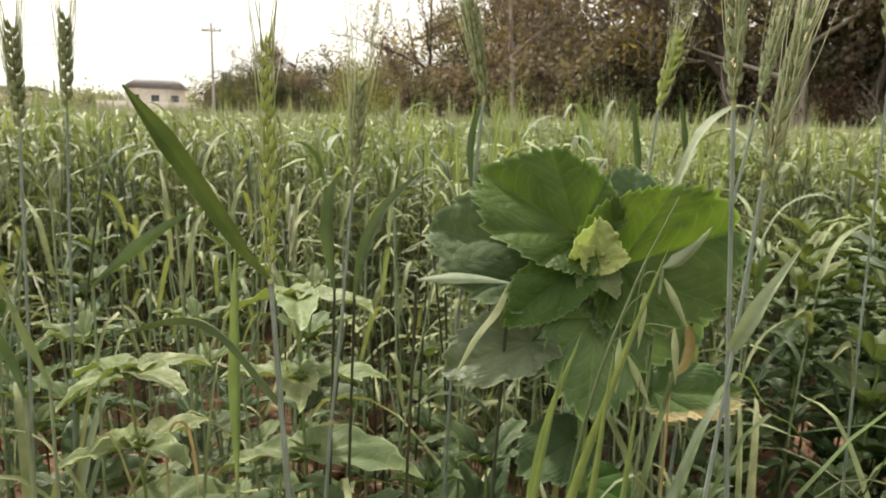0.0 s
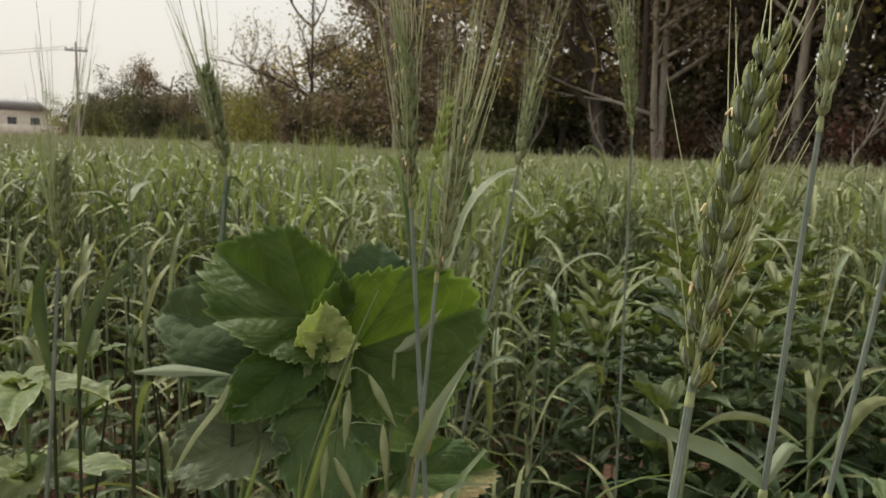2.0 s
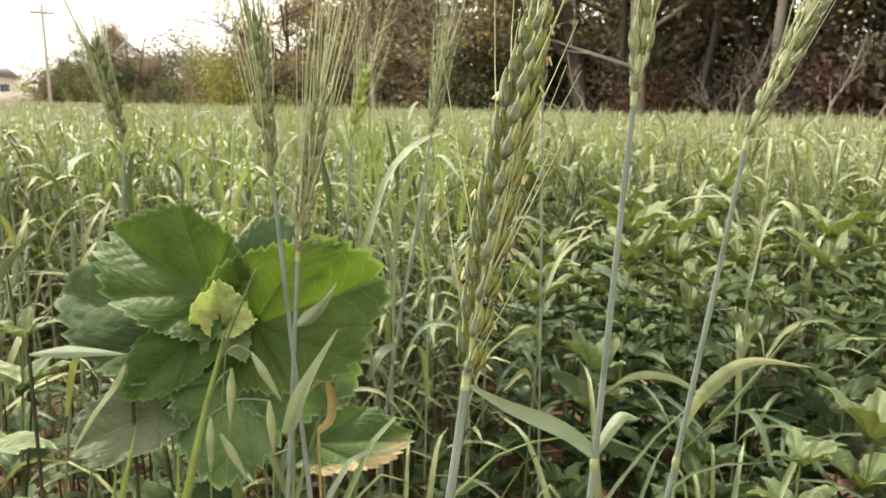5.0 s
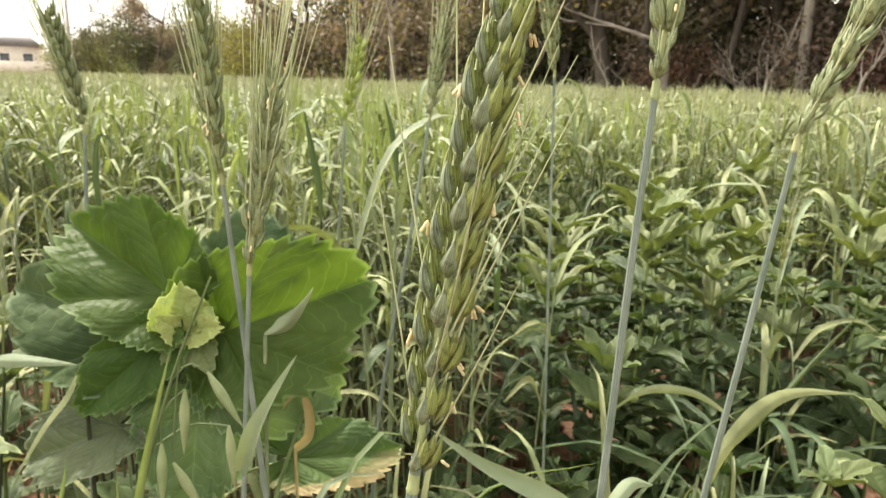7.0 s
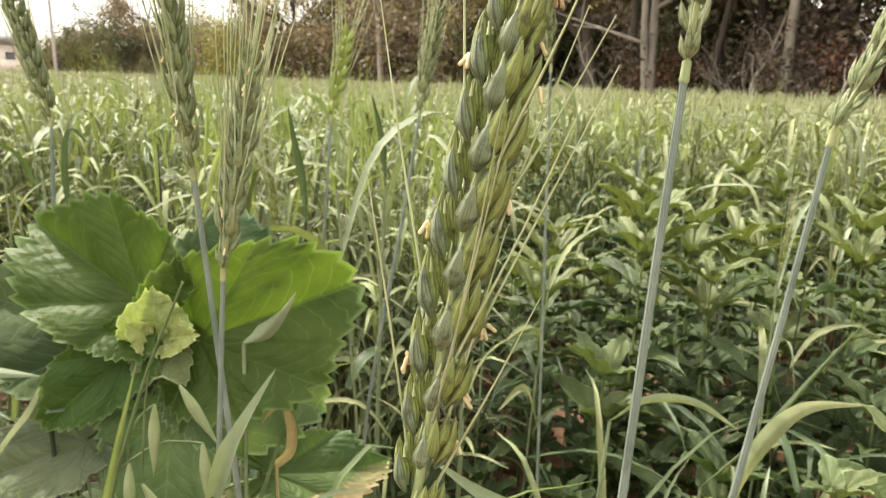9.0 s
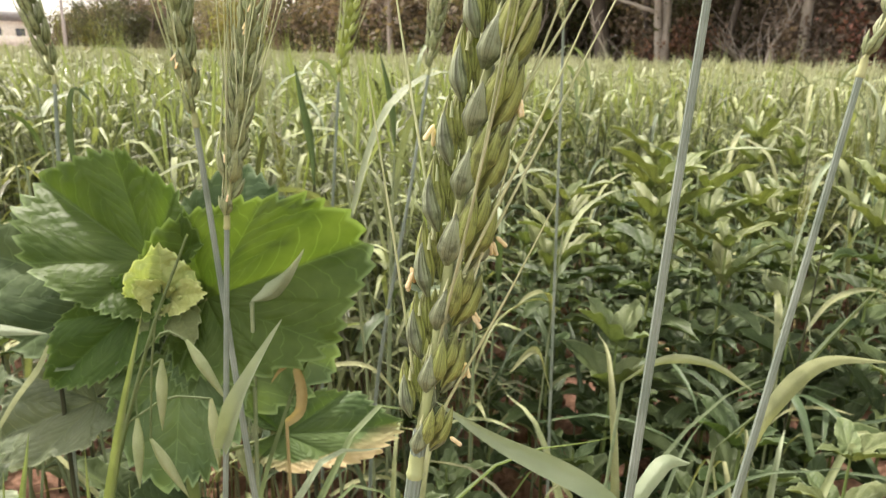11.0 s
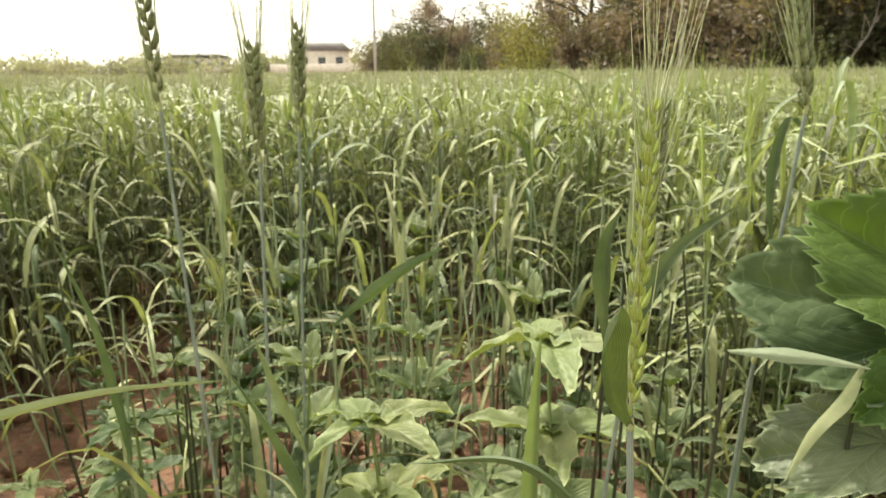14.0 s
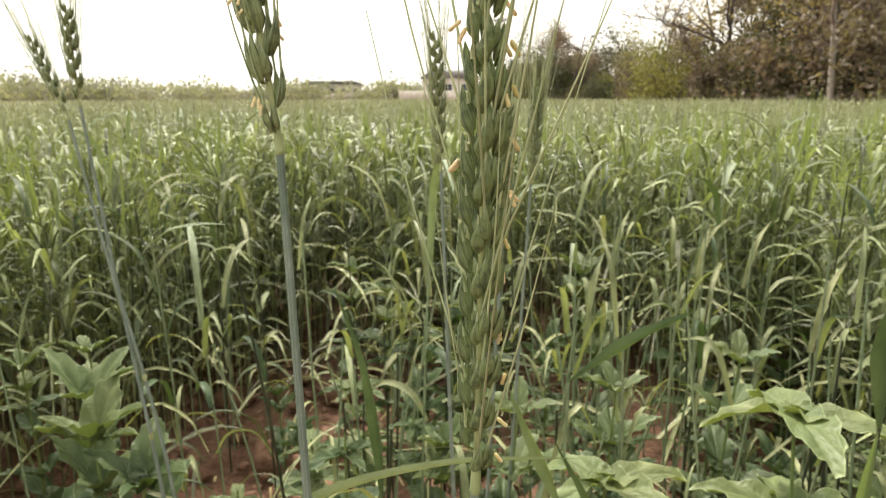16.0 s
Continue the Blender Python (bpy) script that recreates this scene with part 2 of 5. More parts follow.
WEED_SMALL = leafy("small_weed_leaf", (0.030, 0.052, 0.018), (0.090, 0.130, 0.048), (0.34, 0.32, 0.10), 0.5, 0.18, 18, wrinkle=0.7, veins=True, spread=0.35, dry_at=0.72)
WEED_MID = leafy("lower_weed_leaf", (0.060, 0.115, 0.040), (0.135, 0.212, 0.085), None, 0.5, 0.25, 26, veins=True, wrinkle=1.0, gloss=0.3)
OAT = leafy("oat_husk", (0.36, 0.42, 0.24), (0.52, 0.57, 0.37), None, 0.45, 0.3, 60, 60, gloss=0.4)
WEED_STAR = leafy("pale_star_leaf", (0.115, 0.150, 0.055), (0.215, 0.255, 0.105), None, 0.5, 0.25, 30, veins=True, gloss=0.35, wrinkle=0.6)
# yellow-green top leaves, with the sunlight on the tips added to their colour
WEED_LIT_TOP = leafy("sunlit_weed_top", (0.105, 0.135, 0.045), (0.20, 0.235, 0.095), None, 0.45, 0.2, 30, veins=True, gloss=0.35)
WEED_GREY = leafy("grey_weed_leaf", (0.075, 0.100, 0.052), (0.165, 0.195, 0.108), None, 0.5, 0.2, 26, veins=True, wrinkle=1.0, gloss=0.35)
WEED_STEM = leafy("weed_stem", (0.12, 0.17, 0.05), (0.2, 0.25, 0.09), None, 0.5, 0.0, 50)
STRAW = leafy("straw", (0.34, 0.25, 0.12), (0.52, 0.42, 0.22), None, 0.7, 0.1, 40)
SOIL = plain("soil", (0.16, 0.082, 0.050), (0.30, 0.168, 0.105), 0.95, 9, 0.8, 0.02)
CLOD = plain("clod", (0.17, 0.088, 0.054), (0.32, 0.185, 0.118), 0.95, 30, 0.8, 0.004)
BARK = plain("bark", (0.050, 0.042, 0.034), (0.13, 0.11, 0.09), 0.9, 3, 0.7, 0.02, (1, 1, 0.2))
BARK_PALE = plain("pale_bark", (0.26, 0.23, 0.19), (0.46, 0.42, 0.36), 0.85, 3, 0.5, 0.02, (1, 1, 0.25))
TREE_OLIVE = leafy("olive_foliage", (0.105, 0.098, 0.060), (0.23, 0.205, 0.130), None, 0.6, 0.3, 0.8, spread=0.5)
TREE_BROWN = leafy("brown_foliage", (0.115, 0.090, 0.069), (0.265, 0.215, 0.168), None, 0.7, 0.25, 0.8, spread=0.5)
TREE_GOLD = leafy("golden_foliage", (0.18, 0.15, 0.070), (0.36, 0.295, 0.15), None, 0.65, 0.35, 0.8, spread=0.45)
TREE_DARK = leafy("dark_foliage", (0.050, 0.058, 0.030), (0.125, 0.130, 0.066), None, 0.6, 0.25, 0.8, spread=0.5)
TREE_LIME = leafy("yellow_green_foliage", (0.13, 0.135, 0.045), (0.29, 0.28, 0.105), None, 0.6, 0.35, 0.8, spread=0.4)
TREE_RED = leafy("rusty_foliage", (0.13, 0.070, 0.048), (0.27, 0.145, 0.10), None, 0.7, 0.25, 0.9, spread=0.45)
PLASTER = plain("cream_plaster", (0.60, 0.56, 0.48), (0.70, 0.66, 0.58), 0.85, 0.6, 0.2, 0.01)
# grey roofing, its colour lightened to stand for distance haze
ROOF_HAZED = plain("hazed_grey_roof", (0.38, 0.38, 0.38), (0.50, 0.50, 0.49), 0.8, 1.0, 0.4, 0.02)
GLASS_DARK = plain("window_pane", (0.04, 0.05, 0.06), (0.08, 0.09, 0.10), 0.15, 1.0, 0.0)
CONCRETE = plain("pole_concrete", (0.34, 0.33, 0.31), (0.50, 0.48, 0.45), 0.85, 2, 0.3, 0.01)
METAL = plain("galvanised_steel", (0.2, 0.2, 0.2), (0.35, 0.35, 0.35), 0.5, 4, 0.2, 0.005)
METAL.node_tree.nodes["Principled BSDF"].inputs["Metallic"].default_value = 0.8
# distant foliage: aerial haze is mixed into this pale grey colour
FAR_LEAF_HAZED = leafy("hazed_far_foliage", (0.22, 0.225, 0.20), (0.34, 0.34, 0.31), None, 0.8, 0.45, 0.05, spread=0.2, gloss=0.1)


# ---- geometry helpers ----
def unit(v):
    v = np.asarray(v, float)
    return v / max(np.linalg.norm(v), 1e-9)


def bez(points, count):
    """Smooth curve through the points (Catmull-Rom)."""
    p = [np.asarray(q, float) for q in points]
    p = [2 * p[0] - p[1]] + p + [2 * p[-1] - p[-2]]
    out = []
    spans = len(p) - 3
    for i in range(count):
        s = i / (count - 1) * spans
        k = min(int(s), spans - 1)
        f = s - k
        a, b, c, d = p[k:k + 4]
        out.append(0.5 * (2 * b + (c - a) * f + (2 * a - 5 * b + 4 * c - d) * f * f + (3 * b - a - 3 * c + d) * f ** 3))
    return np.array(out)


class Geo:
    """Quads gathered into one mesh."""

    def __init__(self):
        self.v, self.q, self.uv, self.n = [], [], [], 0

    def add(self, v, q, uv):
        self.v.append(np.asarray(v, float))
        self.q.append(np.asarray(q, int) + self.n)
        self.uv.append(np.asarray(uv, float))
        self.n += len(v)
        return self

    def grid(self, rows, uv, closed=False):
        """rows: array (a, b, 3)."""
        a, b = rows.shape[:2]
        i = np.arange(a * b).reshape(a, b)
        nxt = np.roll(i, -1, axis=1) if closed else i[:, 1:]
        cur = i if closed else i[:, :-1]
        q = np.stack([cur[:-1], nxt[:-1], nxt[1:], cur[1:]], -1).reshape(-1, 4)
        return self.add(rows.reshape(-1, 3), q, uv.reshape(-1, 2))

    def tube(self, pts, radii, n=6):
        pts = np.asarray(pts, float)
        radii = np.broadcast_to(radii, len(pts))
        tan = np.gradient(pts, axis=0)
        side = None
        rows, uv = [], []
        for k, (p, t, r) in enumerate(zip(pts, tan, radii)):
            t = unit(t)
            if side is None:
                side = unit(np.cross(t, (0.31, 0.9, 0.2) if abs(t[1]) < 0.9 else (1, 0, 0)))
            side = unit(side - t * (side @ t))
            up = np.cross(t, side)
            ang = np.linspace(0, 2 * np.pi, n, endpoint=False)
            rows.append(p + r * (np.cos(ang)[:, None] * side + np.sin(ang)[:, None] * up))
            uv.append(np.stack([np.abs(np.linspace(-1, 1, n)), np.full(n, k / len(pts))], -1))
        return self.grid(np.array(rows), np.array(uv), True)

    def blade(self, pts, width, flat, fold=0.25, twist=0.0, across=4, tip=0.35, base=0.7):
        """A grass blade along pts; flat: direction across it; fold: depth of its V."""
        pts = np.asarray(pts, float)
        tan = np.gradient(pts, axis=0)
        flat = unit(flat)
        rows, uv = [], []
        for k, (p, t) in enumerate(zip(pts, tan)):
            s = k / (len(pts) - 1)
            t = unit(t)
            side = unit(flat - t * (flat @ t))
            nor = np.cross(side, t)
            a = twist * s
            side, nor = side * math.cos(a) + nor * math.sin(a), nor * math.cos(a) - side * math.sin(a)
            w = width * min(1, base + s * 2.5 * (1 - base)) * min(1, ((1 - s) / tip) ** 0.75 + 0.02)
            x = np.linspace(-1, 1, across + 1)
            rows.append(p + (x * w / 2)[:, None] * side + (fold * w * np.abs(x) ** 1.3)[:, None] * nor)
            uv.append(np.stack([x * 0.5 + 0.5, np.full(across + 1, s)], -1))
        return self.grid(np.array(rows), np.array(uv))

    def grain(self, base, axis, face, length, wide, thick, seg=7, ring=7, beak=0.22):
        """A pointed, keeled boat shape such as a glume."""
        axis, face = unit(axis), unit(face)
        face = unit(face - axis * (face @ axis))
        side = np.cross(axis, face)
        rows, uv = [], []
        ang = np.linspace(0, 2 * np.pi, ring, endpoint=False)
        for k in range(seg + 1):
            s = k / seg
            r = max((s / 0.32) ** 0.6, 0.25) if s < 0.32 else (1 - ((s - 0.32) / 0.68) ** 1.5) ** 0.9
            r = max(r, 0.03)
            off = face * thick * 0.5 * math.sin(math.pi * s * 0.62)
            keel = 1 + 0.25 * np.clip(np.cos(ang), 0, 1) ** 6
            rows.append(base + axis * length * s + off + (np.cos(ang) * keel * thick * r / 2)[:, None] * face + (np.sin(ang) * wide * r / 2)[:, None] * side)
            uv.append(np.stack([ang / (2 * np.pi) * 3, np.full(ring, s)], -1))
        return self.grid(np.array(rows), np.array(uv), True)

    def palm(self, base, tip, normal, wide=1.0, fold=(0.0, 0.0), droop=0.12, ripple=0.02, teeth=11, tooth=0.055, seed=0, nt=150, nr=16, blunt=0.0):
        """A broad, cordate, lobed and toothed leaf about the end of its stalk, puffed between the main veins.
        fold: how far the two halves lean towards the normal."""
        rnd = random.Random(seed)
        base, tip, normal = np.asarray(base, float), np.asarray(tip, float), unit(normal)
        ax = tip - base
        length = np.linalg.norm(ax)
        ax = ax / length
        normal = unit(normal - ax * (normal @ ax))
        side = np.cross(ax, normal)
        veins = np.radians((-128, -84, -42, 0, 42, 84, 128))
        knots = np.radians((-168, -150, -128, -104, -84, -62, -42, -20, 0, 20, 42, 62, 84, 104, 128, 150, 168))
        half = np.array((0.05, 0.30, 0.41, 0.44, 0.50, 0.57, 0.72, 0.84))
        reach = np.array((*half, 1.0, *half[::-1])) ** (1 - blunt) * [rnd.uniform(0.95, 1.05) for _ in range(17)]
        off = rnd.random() * 50
        rows, uv = [], []
        for j in range(nr + 1):
            q = j / nr
            row, ruv = [], []
            for i in range(nt + 1):
                a = knots[0] + (knots[-1] - knots[0]) * i / nt
                r = np.interp(a, knots, reach)
                saw = (abs(a) * teeth / 1.6 + 0.55 * math.sin(a * 3.1 + off)) % 1
                r *= 1 + (tooth * (0.6 - saw) * 2 * (0.55 + 0.9 * abs(noise.noise((a * 2.3, off, 0))) * 2) + 0.035 * noise.noise((a * 5, off, 2)) * 2) * q ** 3
                k = int(np.argmin(np.abs(veins - a)))
                u = max(-1, min(1, (a - veins[k]) / radians(21.5)))
                x, y = r * q * math.cos(a), r * q * math.sin(a) * wide
                h = 0.058 * q * (1 - (1 - abs(u)) ** 2) - droop * max(0, x) ** 2
                h += abs(y) * (fold[1] if y > 0 else fold[0])
                h += ripple * q * (noise.noise((x * 5 + off, y * 5, 1)) + 0.5 * noise.noise((x * 13 + off, y * 13, 4))) + 0.028 * abs(math.sin((q - 0.35 * abs(u)) * math.pi / 0.15)) * min(1, abs(u) * 3) * q
                row.append(base + length * (ax * x + side * y + normal * h))
                ruv.append((0.5 + 0.42 * u, q))
            rows.append(row)
            uv.append(ruv)
        return self.grid(np.array(rows), np.array(uv))

    def mesh(self, name, mat):
        v, q, uv = np.concatenate(self.v), np.concatenate(self.q), np.concatenate(self.uv)
        me = bpy.data.meshes.new(name)
        me.vertices.add(len(v))
        me.vertices.foreach_set("co", v.ravel())
        me.loops.add(q.size)
        me.loops.foreach_set("vertex_index", q.ravel())
        me.polygons.add(len(q))
        me.polygons.foreach_set("loop_start", np.arange(0, q.size, 4))
        me.polygons.foreach_set("use_smooth", np.ones(len(q), bool))
        me.uv_layers.new(name="UVMap").data.foreach_set("uv", uv[q.ravel()].ravel())
        me.materials.append(mat)
        me.update(calc_edges=True)
        me.validate()
        return me


def part(name, geo, mat, parent=None, label=""):
    ob = new(name, geo if isinstance(geo, bpy.types.Mesh) else geo.mesh(name, mat))
    if parent:
        ob.parent = parent
    if label:
        ob["label"] = label
    return ob


def thing(name, label, category, group="", place=(0, 0, 0), kind=""):
    e = new(name)
    e.location = place
    e.empty_display_size = 0.05
    return tagged(e, label, category, group, kind)


def box(geo, lo, hi):
    lo, hi = np.asarray(lo, float), np.asarray(hi, float)
    v = np.array([[(hi if (i >> k) & 1 else lo)[k] for k in range(3)] for i in range(8)])
    q = [(0, 2, 3, 1), (4, 5, 7, 6), (0, 1, 5, 4), (2, 6, 7, 3), (0, 4, 6, 2), (1, 3, 7, 5)]
    return geo.add(v, q, np.zeros((8, 2)))


# ---- ground ----
def ground():
    xs = np.concatenate([-np.geomspace(400, 3.2, 22), np.linspace(-3, 3, 121), np.geomspace(3.2, 400, 22)])
    ys = np.concatenate([-np.geomspace(300, 1.2, 16), np.linspace(-1, 4, 101), np.geomspace(4.2, 600, 26)])
    rows = np.zeros((len(ys), len(xs), 3))
    for j, y in enumerate(ys):
        for i, x in enumerate(xs):
            near = max(0, 1 - math.hypot(x, y - 1) / 12)
            z = (noise.noise((x * 2.1, y * 2.1, 0)) * 0.03 + noise.noise((x * 9, y * 9, 3)) * 0.018 + noise.noise((x * 21, y * 21, 7)) * 0.008) * near
            rows[j, i] = (x, y, z - 0.01)
    g = Geo().grid(rows, rows[:, :, :2] * 0.1)
    return tagged(part("ground", g, SOIL), "bare reddish-brown field soil, crumbly and dry", "ground", kind="structure")


ground()


# ---- the edge of the wood: a line from the far pole to close by on the other side ----
EDGE = [(-20.5, 70), (-16, 63), (-2, 42), (6, 25), (9.5, 15), (12, 8), (14, 0), (16, -8)]
EDGE_CURVE = bez([(x, y, 0) for x, y in EDGE], 240)


def edge_x(y):
    return float(np.interp(y, EDGE_CURVE[::-1, 1], EDGE_CURVE[::-1, 0]))


# ---- the wheat crop far off, too dense to count ----
def blade_template(seed, h, n_leaves, quads, wide, ear):
    rnd = random.Random(seed)
    g, e = Geo(), Geo()
    lean = np.array([rnd.uniform(-0.08, 0.08), rnd.uniform(-0.08, 0.08), 0])
    stem = bez([(0, 0, 0), lean * h * 0.4 + (0, 0, h * 0.5), lean * h + (0, 0, h * 0.93)], 3)
    g.tube(stem, [wide * 0.22, wide * 0.19, wide * 0.13], 3)
    for k in range(n_leaves):
        a = rnd.uniform(0, 6.28)
        out = np.array([math.cos(a), math.sin(a), 0])
        z0 = h * rnd.uniform(0.2, 0.9)
        ll = rnd.uniform(0.08, 0.20)
        flat = k % 4 == 3
        up = rnd.uniform(0.15, 0.5) if flat else rnd.uniform(0.5, 1.7)
        p0 = np.array([0, 0, z0]) + lean * z0
        pts = bez([p0, p0 + out * ll * 0.35 + (0, 0, ll * 0.5 * up), p0 + out * ll * 0.8 + (0, 0, ll * (0.75 * up - 0.25) * 0.8)], quads + 1)
        g.blade(pts, wide * (1.5 if flat else rnd.uniform(0.7, 1.1)), np.cross(out, (0, 0, 1)), 0.2, rnd.uniform(-0.8, 0.8), 2 if quads > 5 else 1, 0.5)
    if ear:
        top = stem[-1]
        d = unit(lean + (rnd.uniform(-0.15, 0.15), 0, 1))
        e.tube([top, top + d * 0.03, top + d * 0.08, top + d * 0.10], [wide * 0.12, wide * 0.32, wide * 0.24, wide * 0.05], 4)
        for k in range(7 if quads > 5 else 3):
            a = k * 1.6
            b0 = top + d * (0.04 + 0.012 * k)
            tipp = b0 + d * 0.06 + np.array([math.cos(a), math.sin(a), 0]) * 0.017
            e.tube([b0, tipp], [wide * 0.05, wide * 0.02], 3)
    return g, e


def scatter(name, mat, templates, spots, label, category):
    """templates: Geos; spots: rows of x, y, angle, scale, which."""
    out = Geo()
    spots = np.asarray(spots)
    for k, t in enumerate(templates):
        if not t.v:
            continue
        v, q, uv = np.concatenate(t.v), np.concatenate(t.q), np.concatenate(t.uv)
        s = spots[spots[:, 4].astype(int) == k]
        if not len(s):
            continue
        c, si = np.cos(s[:, 2])[:, None], np.sin(s[:, 2])[:, None]
        x = (v[None, :, 0] * c - v[None, :, 1] * si) * s[:, 3:4] + s[:, 0:1]
        y = (v[None, :, 0] * si + v[None, :, 1] * c) * s[:, 3:4] + s[:, 1:2]
        z = v[None, :, 2] * s[:, 3:4]
        allv = np.stack([x, y, z], -1).reshape(-1, 3)
        allq = (q[None] + (np.arange(len(s)) * len(v))[:, None, None]).reshape(-1, 4)
        out.add(allv, allq, np.tile(uv, (len(s), 1)))
    return tagged(part(name, out, mat), label, category, kind="stuff")


def bare(x, y):
    """The thin strip of open soil across the rows."""
    return -1.25 < x < 0.02 and y < 1.85 + 0.15 * math.sin(x * 9) - 0.25 * abs(x + 0.5)


def crop():
    rng = np.random.default_rng(5)
    for name, lo, hi, count, quads, leaves, wide, size, nt in (("close", 1.0, 2.5, 1700, 6, 8, 0.0088, 0.93, 9), ("near", 2.2, 5.5, 11500, 4, 7, 0.0092, 0.95, 9), ("middle", 5.5, 14, 13500, 3, 5, 0.0155, 0.95, 7), ("far", 14, 70, 15000, 2, 5, 0.042, 0.97, 6), ("around", 0.85, 5.6, 12500, 2, 5, 0.0155, 0.95, 7)):
        made = [blade_template(100 + k, 0.62 + 0.05 * math.sin(k * 2.3), leaves, quads, wide, k % (3 if lo < 2.1 else 2) == 0) for k in range(nt)]
        spots = []
        while len(spots) < count:
            r = math.sqrt(rng.uniform(lo * lo, hi * hi)) if lo < 14 else lo * (hi / lo) ** rng.uniform(0, 1)
            a = rng.uniform(1.05, 2 * math.pi - 1.3) if name == "around" else rng.uniform(-1.3, 1.05)
            x, y = r * math.sin(a), r * math.cos(a)
            if name == "close" and (x > 0.34 + 0.1 * y and y < 1.8 or x > 0.6 + y * 0.9 or x < -0.9 - y * 1.2):
                continue
            if name == "close" and bare(x, y):
                continue
            if x > edge_x(y) - 0.5 or y < 0.3 and name != "around":
                continue
            spots.append((x, y, rng.uniform(0, 6.28), size * rng.uniform(0.84, 1.07) * (1 + 0.05 * noise.noise((x * 0.7, y * 0.7, 2))), rng.integers(nt)))
        words = {"close": "green wheat tillers filling the gaps between the plants", "near": "dense green wheat crop with narrow arching blades", "middle": "green wheat crop standing in the middle of the field", "far": "green wheat crop reaching the wood's edge, coloured paler for haze", "around": "green wheat crop going on behind the path"}[name]
        # the middle and far crop take the blade colour paled for haze
        scatter("wheat_crop", BLADE_HAZED if lo > 5 else BLADE, [m[0] for m in made], spots, words, "wheat crop")
        scatter("wheat_ears", GLUME_YOUNG if lo < 2 else AWN, [m[1] for m in made], spots, "pale green bearded ears standing over the crop", "wheat ears")


crop()


# ---- trees and shrubs at the wood's edge ----
def limb(g, start, direction, length, radius, rnd, depth, tips, spread=0.6, rise=0.25):
    pts = [np.asarray(start, float)]
    d = unit(direction)
    n = 4
    for k in range(n):
        d = unit(d + np.array([rnd.uniform(-1, 1), rnd.uniform(-1, 1), rnd.uniform(-0.5, 1) * rise]) * 0.28)
        pts.append(pts[-1] + d * length / n)
    g.tube(bez(pts, n + 3), np.linspace(radius, radius * 0.5, n + 3), 5 if depth > 1 else 3)
    if depth == 0:
        tips.extend(pts[1:])
        return
    for k in range(rnd.choice((2, 3, 3))):
        at = pts[rnd.choice((2, 3, 4))]
        nd = unit(d + np.array([rnd.uniform(-1, 1), rnd.uniform(-1, 1), rnd.uniform(-0.3, 0.8)]) * spread * 1.5)
        limb(g, at, nd, length * rnd.uniform(0.55, 0.8), radius * 0.5, rnd, depth - 1, tips, spread, rise)
    if depth == 1:
        tips.extend(pts[3:])


def foliage(tips, per, size, spread, rnd, leaf=0.5):
    g = Geo()
    rng = np.random.default_rng(rnd.randrange(10 ** 6))
    tips = np.array(tips)
    c = np.repeat(tips, per, axis=0) + rng.normal(0, spread, (len(tips) * per, 3)) * (1, 1, 0.75)
    m = len(c)
    a = rng.normal(0, 1, (m, 3))
    a /= np.linalg.norm(a, axis=1)[:, None]
    b = np.cross(a, rng.normal(0, 1, (m, 3)))
    b /= np.linalg.norm(b, axis=1)[:, None]
    s = size * rng.uniform(0.6, 1.4, (m, 1))
    v = np.stack([c - a * s, c + b * s * leaf, c + a * s, c - b * s * leaf + np.cross(a, b) * s * 0.2], 1).reshape(-1, 3)
    return g.add(v, np.arange(m * 4).reshape(-1, 4), np.tile([(0.5, 0), (1, 0.5), (0.5, 1), (0, 0.5)], (m, 1)))


def tree(seed, height, trunk_h, radius, bark, leaf_mat, label, per=12, size=0.11, blob=0.35, depth=3, bare=False, spread=0.6, limbs=5, category="tree", name="tree"):
    rnd = random.Random(seed)
    t = thing(name, label, category, "trees at the wood's edge")
    g = Geo()
    d = np.array([rnd.uniform(-0.18, 0.18), rnd.uniform(-0.18, 0.18), 1])
    pts = bez([(0, 0, -0.1), d * trunk_h * 0.5 + (rnd.uniform(-0.1, 0.1), 0, 0), d * trunk_h, d * height * 0.8], 9)
    g.tube(pts, np.linspace(radius, radius * 0.3, 9), 8)
    part("trunk", g, bark, t)
    tips, lg = [], Geo()
    for k in range(limbs):
        at = pts[2 + int(rnd.random() * 6)]
        a = k * 2.4 + rnd.random()
        limb(lg, at, (math.cos(a), math.sin(a), rnd.uniform(0.2, 1.0)), (height - trunk_h * 0.6) * rnd.uniform(0.3, 0.5), radius * 0.45, rnd, depth - 1, tips, spread)
    part("branchwork", lg, bark, t)
    if not bare:
        part("crown", foliage(tips, per, size, blob, rnd), leaf_mat, t)
    return t


def shrub(seed, height, leaf_mat, label, per=9, size=0.07, bark=None, twigs=9):
    rnd = random.Random(seed)
    t = thing("shrub", label, "shrub", "shrubs at the wood's edge")
    tips, g = [], Geo()
    for k in range(twigs):
        a = rnd.uniform(0, 6.28)
        limb(g, (math.cos(a) * 0.2, math.sin(a) * 0.2, -0.05), (math.cos(a) * 0.6, math.sin(a) * 0.6, rnd.uniform(0.6, 1.4)), height * rnd.uniform(0.45, 0.75), 0.025, rnd, 2, tips, 0.7, 0.1)
    part("branchwork", g, bark or BARK, t)
    if per:
        low = [p * (1, 1, rnd.uniform(0.15, 1)) for p in tips]
        part("crown", foliage(tips + low, per, size, 0.22, rnd), leaf_mat, t)
    return t


def put(ob, x, y, angle, s=1.0, z=0.0):
    return copy_thing(ob, Matrix.Translation((x, y, z)) @ Matrix.Rotation(angle, 4, "Z") @ Matrix.Scale(s, 4))


